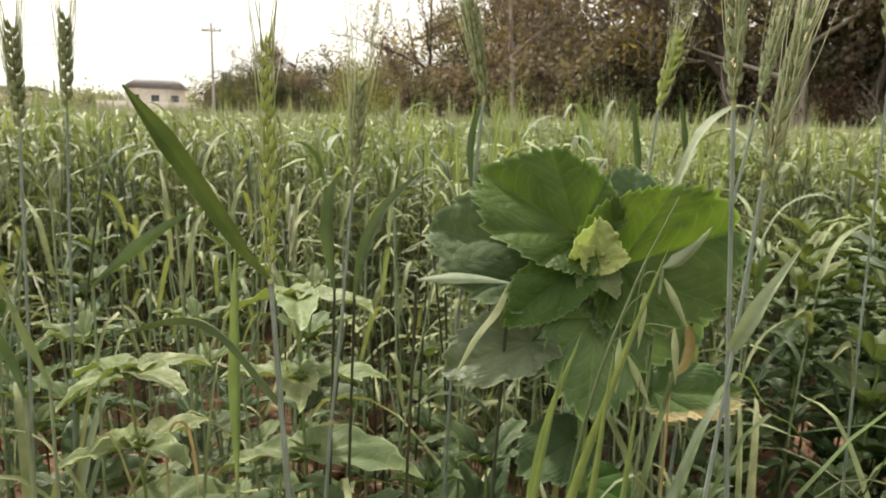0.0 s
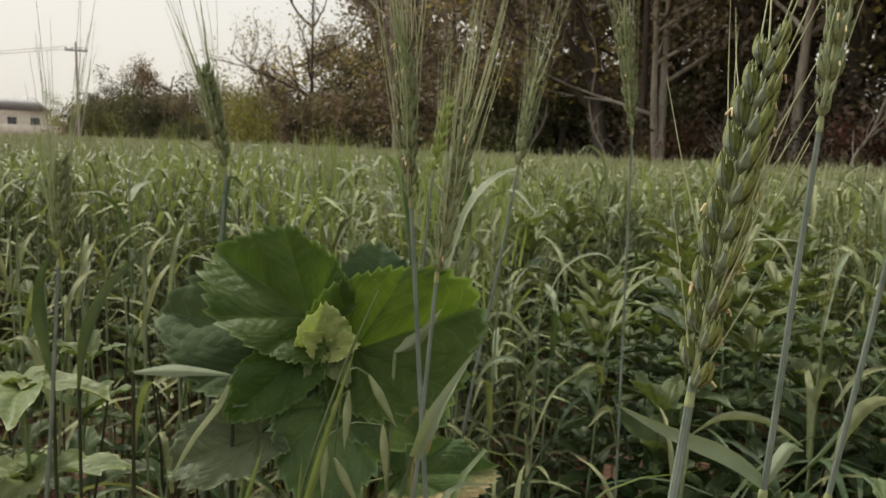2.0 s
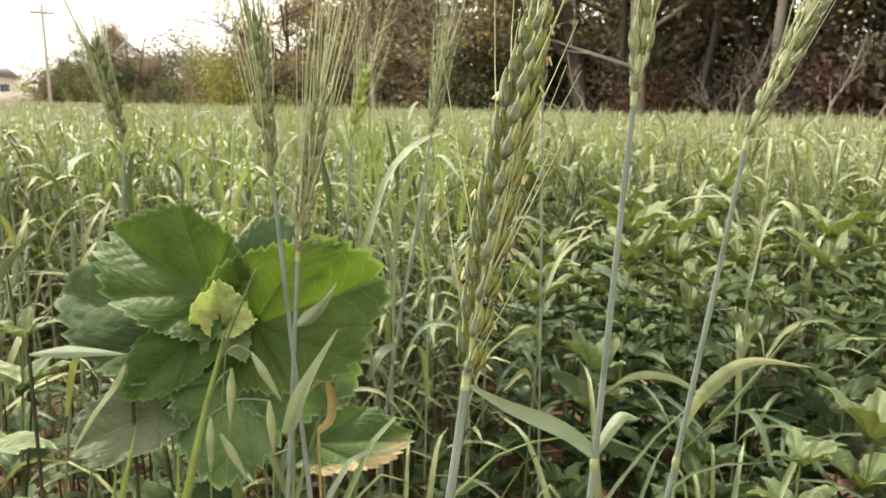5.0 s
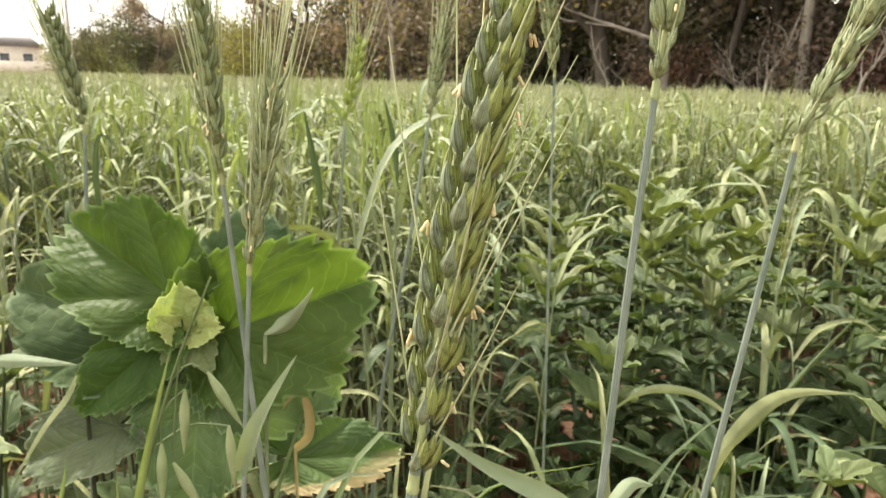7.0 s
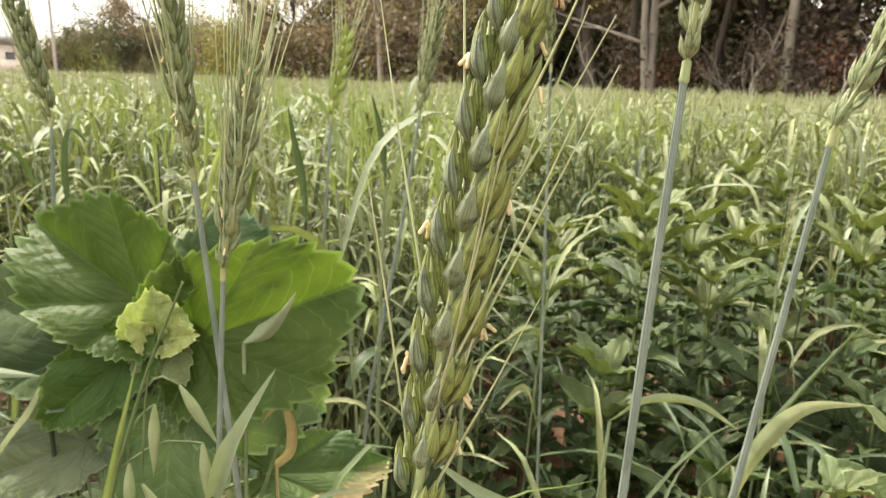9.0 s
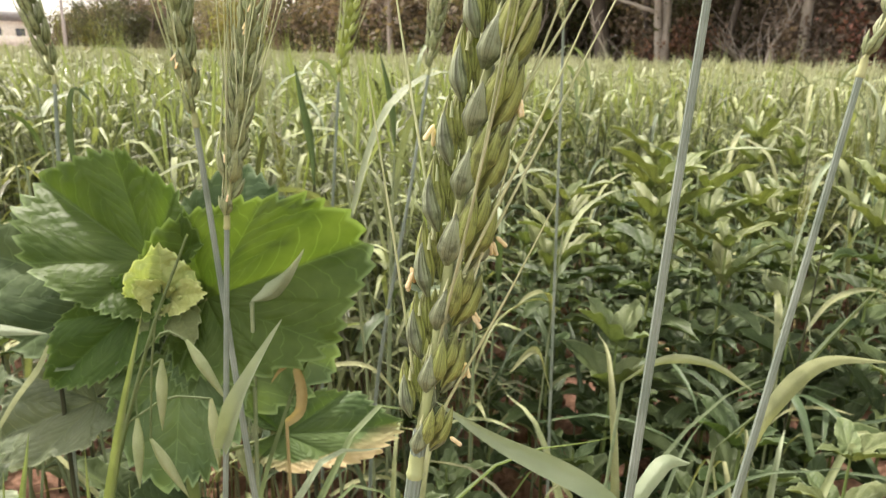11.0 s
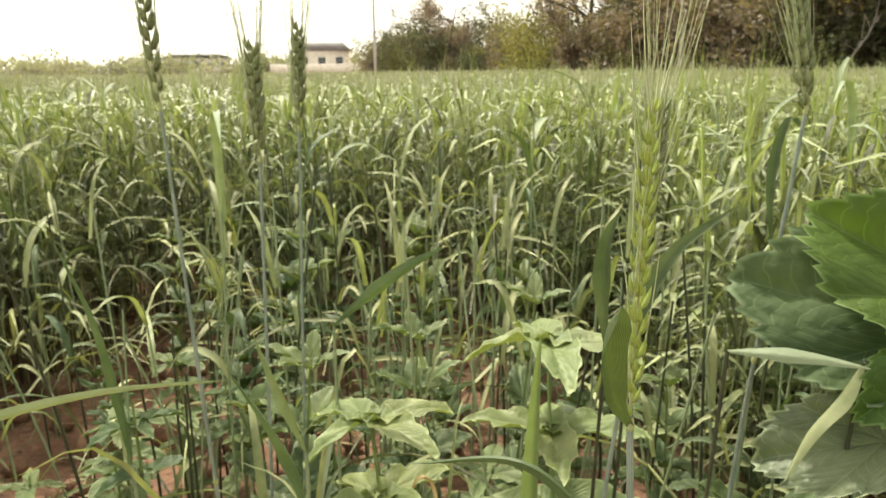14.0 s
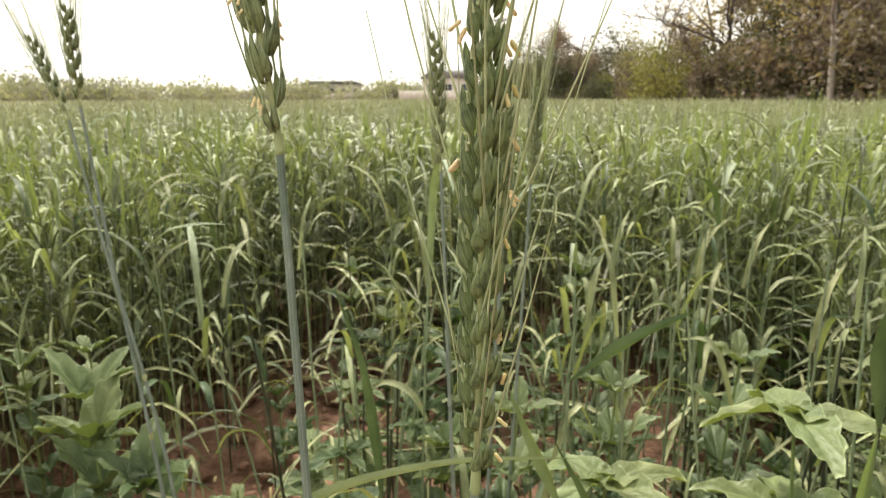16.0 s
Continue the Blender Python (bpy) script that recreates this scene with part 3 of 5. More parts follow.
def wood():
    rnd = random.Random(11)
    trees = [
        tree(1, 7.5, 3.0, 0.16, BARK, TREE_OLIVE, "dusty olive-green tree in the wood's edge", 28, 0.085, 0.44),
        tree(2, 8.5, 3.5, 0.18, BARK, TREE_BROWN, "dry brown tree in the wood's edge", 27, 0.085, 0.44),
        tree(3, 9.0, 4.5, 0.13, BARK_PALE, TREE_GOLD, "tall tree with thin yellowing leaves and a pale trunk", 6, 0.09, 0.38),
        tree(4, 7.0, 2.2, 0.15, BARK, TREE_GOLD, "yellowish-brown tree with a loose crown", 14, 0.075, 0.40),
        tree(5, 8.0, 4.0, 0.12, BARK_PALE, TREE_BROWN, "nearly leafless tree with pale bark", 2, 0.08, 0.35),
    ]
    shrubs = [
        shrub(21, 2.6, TREE_OLIVE, "dense dark olive shrub under the trees"),
        shrub(22, 2.3, TREE_BROWN, "dense dry brown shrub under the trees"),
        shrub(23, 1.7, TREE_RED, "rust-red dry shrub in front of the trees", 4, 0.05),
        shrub(24, 1.9, TREE_BROWN, "leafless tangle of pale grey twigs", 0, bark=BARK_PALE, twigs=12),
        shrub(25, 2.9, TREE_BROWN, "tall brown thicket bush", 14, 0.09),
        shrub(26, 2.4, TREE_LIME, "yellow-green bush at the wood's edge", 10, 0.06),
        shrub(27, 3.0, TREE_DARK, "tall dark green bush with an uneven top", 10, 0.07),
    ]
    umbrella = tree(6, 7.0, 4.6, 0.11, BARK, TREE_DARK, "slim tree with a flat open crown", 9, 0.10, 0.30, depth=2, limbs=7, spread=0.9)
    open_tree = tree(7, 10.5, 4.5, 0.17, BARK, TREE_GOLD, "tall open tree with thin yellowing leaves", 6, 0.075, 0.40, limbs=8)
    n = len(EDGE_CURVE)
    for row, (back, step) in enumerate(((0.5, 5), (2.2, 6), (4.2, 7), (7.0, 9))):
        k = 4 + row
        while k < n - 2:
            p, q = EDGE_CURVE[k], EDGE_CURVE[k + 1]
            t = unit(q - p)
            out = np.array([-t[1], t[0], 0])
            if out[0] < 0:
                out = -out
            dist = math.hypot(p[0], p[1])
            pos = p + out * (back + rnd.uniform(-0.6, 0.9))
            near = dist < 22
            if row < 3 and rnd.random() < (0.9 if dist < 40 else 0.7):
                pick = rnd.choice((2, 2, 3, 3, 1, 0, 4)) if near and row == 0 else rnd.choice((2, 1, 4, 6)) if near else rnd.choice((0, 1, 4, 4, 6)) if dist < 40 else rnd.choice((0, 1, 3, 5, 6, 6))
                put(shrubs[pick], pos[0], pos[1], rnd.uniform(0, 6.28), (rnd.uniform(0.6, 1.0) if near and row == 0 else rnd.uniform(0.75, 1.2) if dist < 40 else rnd.uniform(0.55, 1.5)) * (1.0 if near else 1.1))
            if row >= 1 or (near and rnd.random() < 0.35):
                far = float(np.interp(dist, (10, 20, 36, 46, 58, 75), (1.3, 1.25, 1.2, 1.0, 0.85, 0.8)))
                if dist > 44:
                    pick, chance = rnd.choice((0, 1, 3, 5, 5)), 0.75
                else:
                    pick, chance = rnd.choice((0, 1, 1, 3, 2, 4, 4)), 0.9
                if rnd.random() < chance and not -0.06 < pos[0] / pos[1] < 0.035:
                    put((trees + [umbrella])[pick], pos[0] + rnd.uniform(-0.9, 0.9), pos[1] + rnd.uniform(-0.9, 0.9), rnd.uniform(0, 6.28), far * rnd.uniform(0.75, 1.15))
            k += max(1, int(step * rnd.uniform(0.7, 1.25)))
    for x, y, a, s in ((0.6, 37.5, 0.5, 0.95), (-3.2, 47, 2.0, 0.72), (5.0, 29.0, 4.0, 0.95)):
        put(open_tree, x, y, a, s)
    for x, y, a, s in ((-15.4, 63.5, 0.0, 0.95), (-11.8, 60, 1.0, 0.88), (-16.8, 66, 2.0, 0.8)):
        put(umbrella, x, y, a, s)
    # pale leaning trunks at the near end of the wood
    for x, y, a, s in ((3.6, 26.0, 1.0, 1.0), (9.0, 16.2, 2.2, 1.0), (10.4, 13.0, 3.0, 1.1), (7.0, 21.0, 0.4, 1.0), (12.3, 9.5, 0.9, 1.1)):
        put(trees[4], x, y, a, s)
    bole = tree(8, 8.5, 6.0, 0.10, BARK, TREE_BROWN, "slim dark tree trunk with a thin dry crown", 8, 0.08, 0.40, limbs=4)
    for x, y, a, s in ((8.9, 17.2, 1.9, 1.1), (9.9, 15.4, 2.7, 0.95), (11.0, 12.9, 4.1, 1.05), (7.5, 20.2, 3.3, 1.1)):
        put(bole, x + 0.3, y + 0.3, a, s)
    trees += [umbrella, open_tree, bole]
    for i, ob in enumerate(trees + shrubs):
        ob.location = (26 + 2.5 * i, 22 + (i % 3) * 2, 0)


wood()


def dead_branch(seed, length, label, upright=False):
    """A bare pale branch: a bent main limb with a few forked twigs, lying in the undergrowth or standing as a snag."""
    rnd = random.Random(seed)
    t = thing("dead_branch", label, "branch", "dead branches at the wood's edge")
    d = np.array((0.12, 0.05, 1.0)) if upright else np.array((1.0, rnd.uniform(-0.3, 0.3), 0.22))
    pts = [np.array((0, 0, -0.05 if upright else 0.05))]
    for k in range(5):
        d = unit(d + np.array((rnd.uniform(-0.3, 0.3), rnd.uniform(-0.3, 0.3), rnd.uniform(-0.22, 0.3))))
        pts.append(np.maximum(pts[-1] + d * length / 5, (-99, -99, 0.04)))
    line = bez(pts, 14)
    part("limb", Geo().tube(line, np.linspace(0.045, 0.012, 14) * (0.7 + length * 0.12), 7), BARK_PALE, t)
    for k in range(6):
        at = line[4 + k]
        e = unit(np.array((rnd.uniform(-1, 1), rnd.uniform(-1, 1), rnd.uniform(0.2, 1.3))))
        ln = length * rnd.uniform(0.18, 0.38)
        mid = at + e * ln * 0.5 + np.array((rnd.uniform(-0.1, 0.1), 0, 0.05)) * length * 0.5
        g = Geo().tube(bez([at, mid, at + e * ln], 7), np.linspace(0.016, 0.005, 7), 5)
        g.tube(bez([mid, mid + unit(e + (rnd.uniform(-0.8, 0.8), 0, 0.4)) * ln * 0.4], 4), np.linspace(0.008, 0.003, 4), 4)
        part("twig", g, BARK_PALE, t)
    return t


def dead_branches():
    rnd = random.Random(19)
    kinds = [dead_branch(61, 2.2, "pale bare branch lying in the undergrowth"), dead_branch(62, 1.6, "forked grey branch lying among dry shrubs"), dead_branch(63, 2.6, "thin pale bare snag leaning out of the shrubs", True)]
    for i, k in enumerate((0, 2, 1, 2, 0, 1, 2, 0, 2, 1, 0, 2)):
        y = 9.5 + i * 1.25 + rnd.uniform(-0.4, 0.4)
        m = Matrix.Translation((edge_x(y) - rnd.uniform(0.4, 1.4), y, 0)) @ Matrix.Rotation(rnd.uniform(0, 6.28), 4, "Z") @ Matrix.Scale(rnd.uniform(0.8, 1.3), 4)
        if i < 3:
            kinds[(0, 2, 1)[i]].matrix_basis = m
        else:
            copy_thing(kinds[k], m)


dead_branches()


# ---- the pole, the wires and the houses far off ----
def power_pole():
    p = thing("utility_pole", "tall grey concrete utility pole with a steel crossarm", "utility pole", place=(-16.0, 56.0, 0))
    k = 0.89
    part("pole", Geo().tube([(0, 0, -0.2), (0, 0, 4 * k), (0, 0, 8.3 * k)], [0.12, 0.10, 0.08], 10), CONCRETE, p)
    part("crossarm", box(Geo(), (-0.85 * k, -0.06, 7.55 * k), (0.85 * k, 0.06, 7.68 * k)), METAL, p)
    for x in (-0.67, -0.27, 0.27, 0.67):
        part("insulator", Geo().tube([(x, 0, 7.685 * k), (x, 0, 7.75 * k), (x, 0, 7.8 * k), (x, 0, 7.9 * k)], [0.05, 0.07, 0.04, 0.05], 8), CONCRETE, p)
    for x in (-0.67, 0.67):
        pts = bez([(x, 0, 7.9 * k), (x - 18, 12, 7.2 * k), (x - 36, 24, 7.9 * k)], 12)
        part("wire", Geo().tube(pts, 0.02, 4), METAL, p)


power_pole()


def house(name, place, w, d, h, roof_h, label, turn):
    t = thing(name, label, "house", "far houses", place)
    t.rotation_euler = (0, 0, turn)
    part("wall", box(Geo(), (-w / 2, -d / 2, 0), (w / 2, d / 2, h)), PLASTER, t)
    r = Geo()
    o = 0.6
    v = [(-w / 2 - o, -d / 2 - o, h + 0.01), (w / 2 + o, -d / 2 - o, h + 0.01), (w / 2 + o, d / 2 + o, h + 0.01), (-w / 2 - o, d / 2 + o, h + 0.01), (-w / 4, 0, h + roof_h), (w / 4, 0, h + roof_h)]
    r.add(v, [(0, 1, 5, 4), (2, 3, 4, 5), (1, 2, 5, 5), (3, 0, 4, 4), (0, 3, 2, 1)], np.zeros((6, 2)))
    part("roof", r, ROOF_HAZED, t)
    n = max(3, int(w / 3))
    for k in range(n):
        x = -w / 2 + (k + 0.5) * w / n
        part("window", box(Geo(), (x - 0.6, -d / 2 - 0.04, h * 0.35), (x + 0.6, -d / 2 - 0.005, h * 0.75)), GLASS_DARK, t)
    part("boundary_wall", box(Geo(), (-w * 0.9, -d / 2 - 4, 0), (w * 0.75, -d / 2 - 3.7, 1.9)), PLASTER, t, "low cream boundary wall")


house("house", (-43.5, 120, 0), 9, 8, 4.0, 2.4, "cream two-storey house with a grey hipped roof", 0.25)
house("house", (-96, 170, 0), 16, 10, 4.2, 1.8, "pale low house far across the field", 0.5)


def far_band():
    rng = np.random.default_rng(3)
    tips = []
    for k in range(260):
        a = rng.uniform(-1.35, -0.3)
        r = rng.uniform(170, 230)
        hgt = rng.uniform(1.5, 5) * (0.6 + 0.5 * math.sin(a * 9) ** 2)
        for j in range(3):
            tips.append((r * math.sin(a) + rng.normal(0, 2), r * math.cos(a), hgt * rng.uniform(0.2, 1)))
    tagged(part("far_trees", foliage(tips, 60, 0.42, 1.5, random.Random(4), 0.7), FAR_LEAF_HAZED), "band of distant trees, coloured pale grey-green for haze", "distant trees", kind="stuff")


far_band()


# ---- wheat ----
def joined(geos):
    out = Geo()
    for g in geos:
        if g.v:
            out.add(np.concatenate(g.v), np.concatenate(g.q), np.concatenate(g.uv))
    return out


def ear_geo(base, tip, face, seed, spacing=0.0066, size=1.0, awn=0.05, anthers=0, bow=(0, 0, 0), open_=6, bearded=0.62, fan=0.08):
    """Pieces of a bearded ear from base to tip. Returns rachis, spikelets, awns, anthers (lists of Geo)."""
    rnd = random.Random(seed)
    base, tip = np.asarray(base, float), np.asarray(tip, float)
    length = np.linalg.norm(tip - base)
    n = max(6, int(length / spacing))
    curve = bez([base, (base + tip) / 2 + bow, tip - (tip - base) * 0.1], n + 1)
    tan = np.gradient(curve, axis=0)
    face = np.asarray(face, float)
    rachis = Geo().tube(curve, np.linspace(0.0010, 0.0006, n + 1) * size, 6)
    spikes, beards, dust = [], [], []
    seg, ring = 6, 7
    for i in range(n):
        t = unit(tan[i])
        nor = unit(face - t * (face @ t))
        side = np.cross(t, nor) * (1 if i % 2 else -1)
        s = i / n
        k = size * (0.80 + 0.20 * math.sin(math.pi * min(1, s * 1.15 + 0.15))) * (1 - 0.30 * max(0, s - 0.7) / 0.3) * rnd.uniform(0.94, 1.06)
        husks, b = [], Geo()
        root = curve[i] + side * 0.0008 * size
        k *= (0.72 + 0.28 * min(1, s * 7)) * 0.96
        tilt = radians(open_ * (0.6 + 0.4 * min(1, s * 6)) + rnd.uniform(-3, 3))
        ax0 = t * math.cos(tilt) + side * math.sin(tilt)
        for f, long, wide, outw in ((-15, 0.0125, 0.0052, -0.0002), (15, 0.0125, 0.0052, -0.0002), (-7, 0.0150, 0.0046, 0.0010), (7, 0.0156, 0.0046, 0.0014)):
            a = radians(f + rnd.uniform(-3, 3))
            ax = unit(ax0 * math.cos(a) + nor * math.sin(a))
            start = root + side * outw * size + nor * math.sin(a) * 0.0055 * size * min(1, 0.35 + s * 5) + t * rnd.uniform(0, 0.0016)
            look_out = unit(side + nor * math.sin(a) * 3.2)
            husks.append(Geo().grain(start, ax, look_out, long * k, wide * k, wide * 0.62 * k, seg, ring))
            if abs(f) == 7 and rnd.random() < bearded * 1.5:
                p0 = start + ax * long * 0.55 * k + look_out * wide * 0.42 * k
                p1 = start + ax * long * 0.98 * k + look_out * wide * 0.22 * k
                ln = awn * rnd.uniform(0.7, 1.25) * 1.3
                away = unit(ax * 0.6 + t * rnd.uniform(0.6, 1.1) + nor * rnd.uniform(-fan, fan) + side * rnd.uniform(0, fan))
                bend = unit(away + t * rnd.uniform(0.1, 0.5) + np.array([rnd.uniform(-0.1, 0.1), rnd.uniform(-0.1, 0.1), 0]))
                b.tube(bez([p0, p1, p1 + away * ln * 0.45, p1 + away * ln * 0.45 + bend * ln * 0.55], 9), np.linspace(0.00056, 0.00013, 9), 3)
        spikes.append(joined(husks))
        beards.append(b)
        if anthers and rnd.random() < anthers:
            d = Geo()
            for m in range(rnd.choice((1, 2, 2, 3))):
                p = root + ax0 * rnd.uniform(0.007, 0.014) * size + side * rnd.uniform(0.0024, 0.0036) * size + nor * rnd.choice((-1, 1, 1, 1)) * rnd.uniform(0.0012, 0.0026) * size
                hang = unit(np.array([rnd.uniform(-0.6, 0.6), rnd.uniform(-0.6, 0.6), -1]) + side * 0.5)
                d.tube([p - hang * 0.0002, p + hang * 0.0006, p + hang * 0.0016, p + hang * 0.0026, p + hang * 0.0031], [0.0002, 0.00045, 0.00036, 0.0005, 0.00022], 7)
            dust.append(d)
    return rachis, spikes, beards, dust


def two_row_ear(base, tip, front, seed, spacing=0.0060, size=1.0, awn=0.06, bow=(0, 0, 0), anthers=0.6, bearded=0.7, lean=9, fan=0.10):
    """A full ear seen close: one row of spikelets turned to front, the other behind it. Each spikelet: two glumes, three florets, long awns.
    Returns rachis, spikelets (kind, Geo), awns, anthers."""
    rnd = random.Random(seed)
    base, tip = np.asarray(base, float), np.asarray(tip, float)
    n = max(8, int(np.linalg.norm(tip - base) / spacing))
    curve = bez([base, (base + tip) / 2 + bow, tip - (tip - base) * 0.06], n + 1)
    tan = np.gradient(curve, axis=0)
    rachis = Geo().tube(curve, np.linspace(0.0013, 0.0007, n + 1) * size, 7)
    spikes, beards, dust = [], [], []
    for i in range(n):
        t = unit(tan[i])
        out = unit(np.asarray(front, float) - t * (np.asarray(front, float) @ t)) * (1 if i % 2 == 0 else -1)
        w = np.cross(out, t)
        s = i / n
        k = size * (0.78 + 0.22 * min(1, s * 4)) * (1 - 0.35 * max(0, s - 0.72) / 0.28) * rnd.uniform(0.95, 1.05)
        tilt = radians(lean + rnd.uniform(-3, 3))
        up = t * math.cos(tilt) + out * math.sin(tilt)
        root = curve[i] + out * 0.0012 * k
        husks, b = [], Geo()
        for kind, off, deg, high, push, long, wide, thick in (("glume", -1, -5, 0.0, 0.0010, 0.0122, 0.0056, 0.0036), ("glume", 1, 5, 0.0006, 0.0008, 0.0116, 0.0054, 0.0036), ("lemma", -1, -3, 0.0018, 0.0018, 0.0150, 0.0052, 0.0042), ("lemma", 1, 5, 0.0030, 0.0015, 0.0146, 0.0050, 0.0042), ("lemma", 0, 1, 0.0066, 0.0020, 0.0118, 0.0044, 0.0036)):
            a = radians(deg + rnd.uniform(-3, 3))
            ax = unit(up * math.cos(a) + w * math.sin(a))
            apart = 0.0028 if kind == "glume" else 0.0015
            start = root + w * off * apart * k + out * push * k + up * (high + rnd.uniform(0, 0.0006)) * k
            turned = unit(out + w * off * (0.75 if kind == "glume" else 0.45))
            husks.append((kind, Geo().grain(start, ax, turned, long * k, wide * k, thick * k, 12, 12)))
            tip_at = start + ax * long * k
            # a short beak, and on the lemmas the long awn
            if kind == "glume":
                b.tube(bez([tip_at - ax * 0.0016 * k, tip_at + ax * 0.0005 * k, tip_at + ax * 0.0020 * k], 4), np.linspace(0.00042, 0.00012, 4), 5)
            elif rnd.random() < bearded * (1.0 if off else 0.15):
                ln = awn * rnd.uniform(0.65, 1.2)
                away = unit(ax + t * rnd.uniform(0.5, 1.0) + w * off * rnd.uniform(0, fan) + out * rnd.uniform(0.15, 1.6) * fan)
                bend = unit(away + w * off * rnd.uniform(-0.05, 0.10) + t * 0.15)
                b.tube(bez([tip_at - ax * long * 0.30 * k + turned * 0.0004, tip_at, tip_at + away * ln * 0.5, tip_at + away * ln * 0.5 + bend * ln * 0.5], 12), np.linspace(0.00050, 0.00012, 12) * size ** 0.5, 6)
        spikes.append(husks)
        beards.append(b)
        if rnd.random() < anthers:
            d = Geo()
            where = rnd.choice((-1, -1, -1, 1)) * (1 if i % 2 == 0 else -1)
            p0 = root + up * rnd.uniform(0.005, 0.010) * k + w * where * rnd.uniform(0.0044, 0.0056) * k + out * rnd.uniform(0.0036, 0.0046) * k
            for m in range(rnd.choice((1, 2, 2, 3))):
                p = p0 + np.array((rnd.uniform(-1, 1), rnd.uniform(-1, 1), rnd.uniform(-1, 1))) * 0.0009
                hang = unit(np.array((rnd.uniform(-0.6, 0.6), rnd.uniform(-0.5, 0.5), -1)) + w * where * rnd.uniform(0.2, 0.9))
                d.tube([p - hang * 0.0001, p + hang * 0.0003, p + hang * 0.0011, p + hang * 0.0017, p + hang * 0.0024, p + hang * 0.0030, p + hang * 0.0032], np.array((0.0002, 0.00048, 0.00054, 0.00042, 0.00052, 0.00046, 0.00016)) * max(size, 0.85), 8)
            dust.append(d)
    return rachis, spikes, beards, dust


def shift(points, by):
    return [np.asarray(p, float) - by for p in points]


def stalk(label, stem, tip, face=(0, -1, 0.1), seed=0, radius=0.0017, leaves=(), glume=None, stem_mat=None, fine=False, name="wheat_stalk", group="wheat stalks close by", **ear):
    """A wheat stalk through world points from its foot to the ear's base; leaves: rows of points, width, flat, fold, twist, material."""
    foot = np.array(stem[0], float)
    t = thing(name, label, "wheat", group, foot)
    pts = bez(shift(stem, foot), 22)
    part("stem", Geo().tube(pts, np.linspace(radius * 1.35, radius * 0.8, 22), 9), stem_mat or STEM, t)
    for f in (0.24, 0.5):
        i = int(f * 21)
        d = unit(pts[i + 1] - pts[i])
        part("joint", Geo().tube([pts[i] - d * 0.003, pts[i] - d * 0.0012, pts[i] + d * 0.0012, pts[i] + d * 0.003], [radius * 1.1, radius * 1.45, radius * 1.45, radius * 1.1], 9), NODE, t)
    if tip is not None:
        d = unit(pts[-1] - pts[-2])
        part("collar", Geo().tube([pts[-1] - d * 0.006, pts[-1] - d * 0.0052, pts[-1] - d * 0.0045, pts[-1] - d * 0.001, pts[-1]], [radius * 0.9, radius * 1.12, radius * 0.98, radius * 0.95, radius * 0.9], 9), NODE, t)
        r, s, b, a = (two_row_ear if fine else ear_geo)(shift([stem[-1]], foot)[0], shift([tip], foot)[0], face, seed, **ear)
        g = glume or GLUME
        e = part("ear", r, NODE, t)
        for x, y in zip(s, b):
            if fine:
                sp = part("spikelet", x[2][1], g, t)
                for m, (kind, h) in enumerate(x):
                    if m != 2:
                        part(kind, h, GLUME_OUTER if kind == "glume" and g is GLUME else g, sp, "silvery outer husk" if kind == "glume" else "")
            else:
                part("spikelet", x, g, e)
            if y.v:
                part("awn", y, AWN, e)
        for x in a:
            part("anther", x, ANTHER, e, "cream anthers hanging out of the ear")
    for row in leaves:
        lp, width, flat, fold, twist, mat, end, start = (list(row) + [None] * 8)[:8]
        part("leaf", Geo().blade(bez(shift(lp, foot), 20), width, flat, fold, twist or 0.0, 6, end or 0.55, start or 0.7), mat or BLADE, t)
    return t


def foot_of(p, q, back=0.0):
    """Carry the line from p down to q on to the soil, straightening up."""
    p, q = np.array(p, float), np.array(q, float)
    d = (q - p) / max(p[2] - q[2], 1e-6)
    return tuple(q + np.array([d[0], d[1], -1]) * (q[2] - 0.0) * 0.5 - np.array([0, 0, q[2] * 0.5 + 0.01])) , tuple(q + np.array([d[0], d[1], -1]) * q[2] * 0.4)


def stem_through(top, low, *more):
    f, m = foot_of(top, low)
    return [f, m, low, *more, top]


# the tall ear by the big weed, then its neighbours
stalk("tall green bearded wheat ear with cream anthers hanging out", stem_through((0.2222, 0.2120, 0.6285), (0.2195, 0.2105, 0.608)), (0.247, 0.221, 0.752), (0.50, -0.87, 0.1), 3, 0.0016, fine=True, anthers=0.8, size=0.84, awn=0.055, bow=(-0.002, 0, 0), bearded=0.6, lean=8, fan=0.35)
stalk("tall wheat stalk with a pale blue-green stem", stem_through((0.308, 0.270, 0.723), (0.301, 0.270, 0.571), (0.305, 0.270, 0.664)), (0.316, 0.27, 0.82), (1, -0.6, 0), 4, 0.0014, anthers=0.5, glume=GLUME_PALE, fan=0.2, awn=0.055, size=0.92,
      leaves=[([(0.300, 0.27, 0.560), (0.285, 0.277, 0.571), (0.263, 0.292, 0.578), (0.245, 0.31, 0.585)], 0.008, (0, 0.5, 1), 0.15, 0.5, BLADE_PALE), ([(0.300, 0.27, 0.560), (0.315, 0.275, 0.574), (0.328, 0.28, 0.570)], 0.006, (0, 0.6, 1), 0.2, 0.3, BLADE_PALE)])
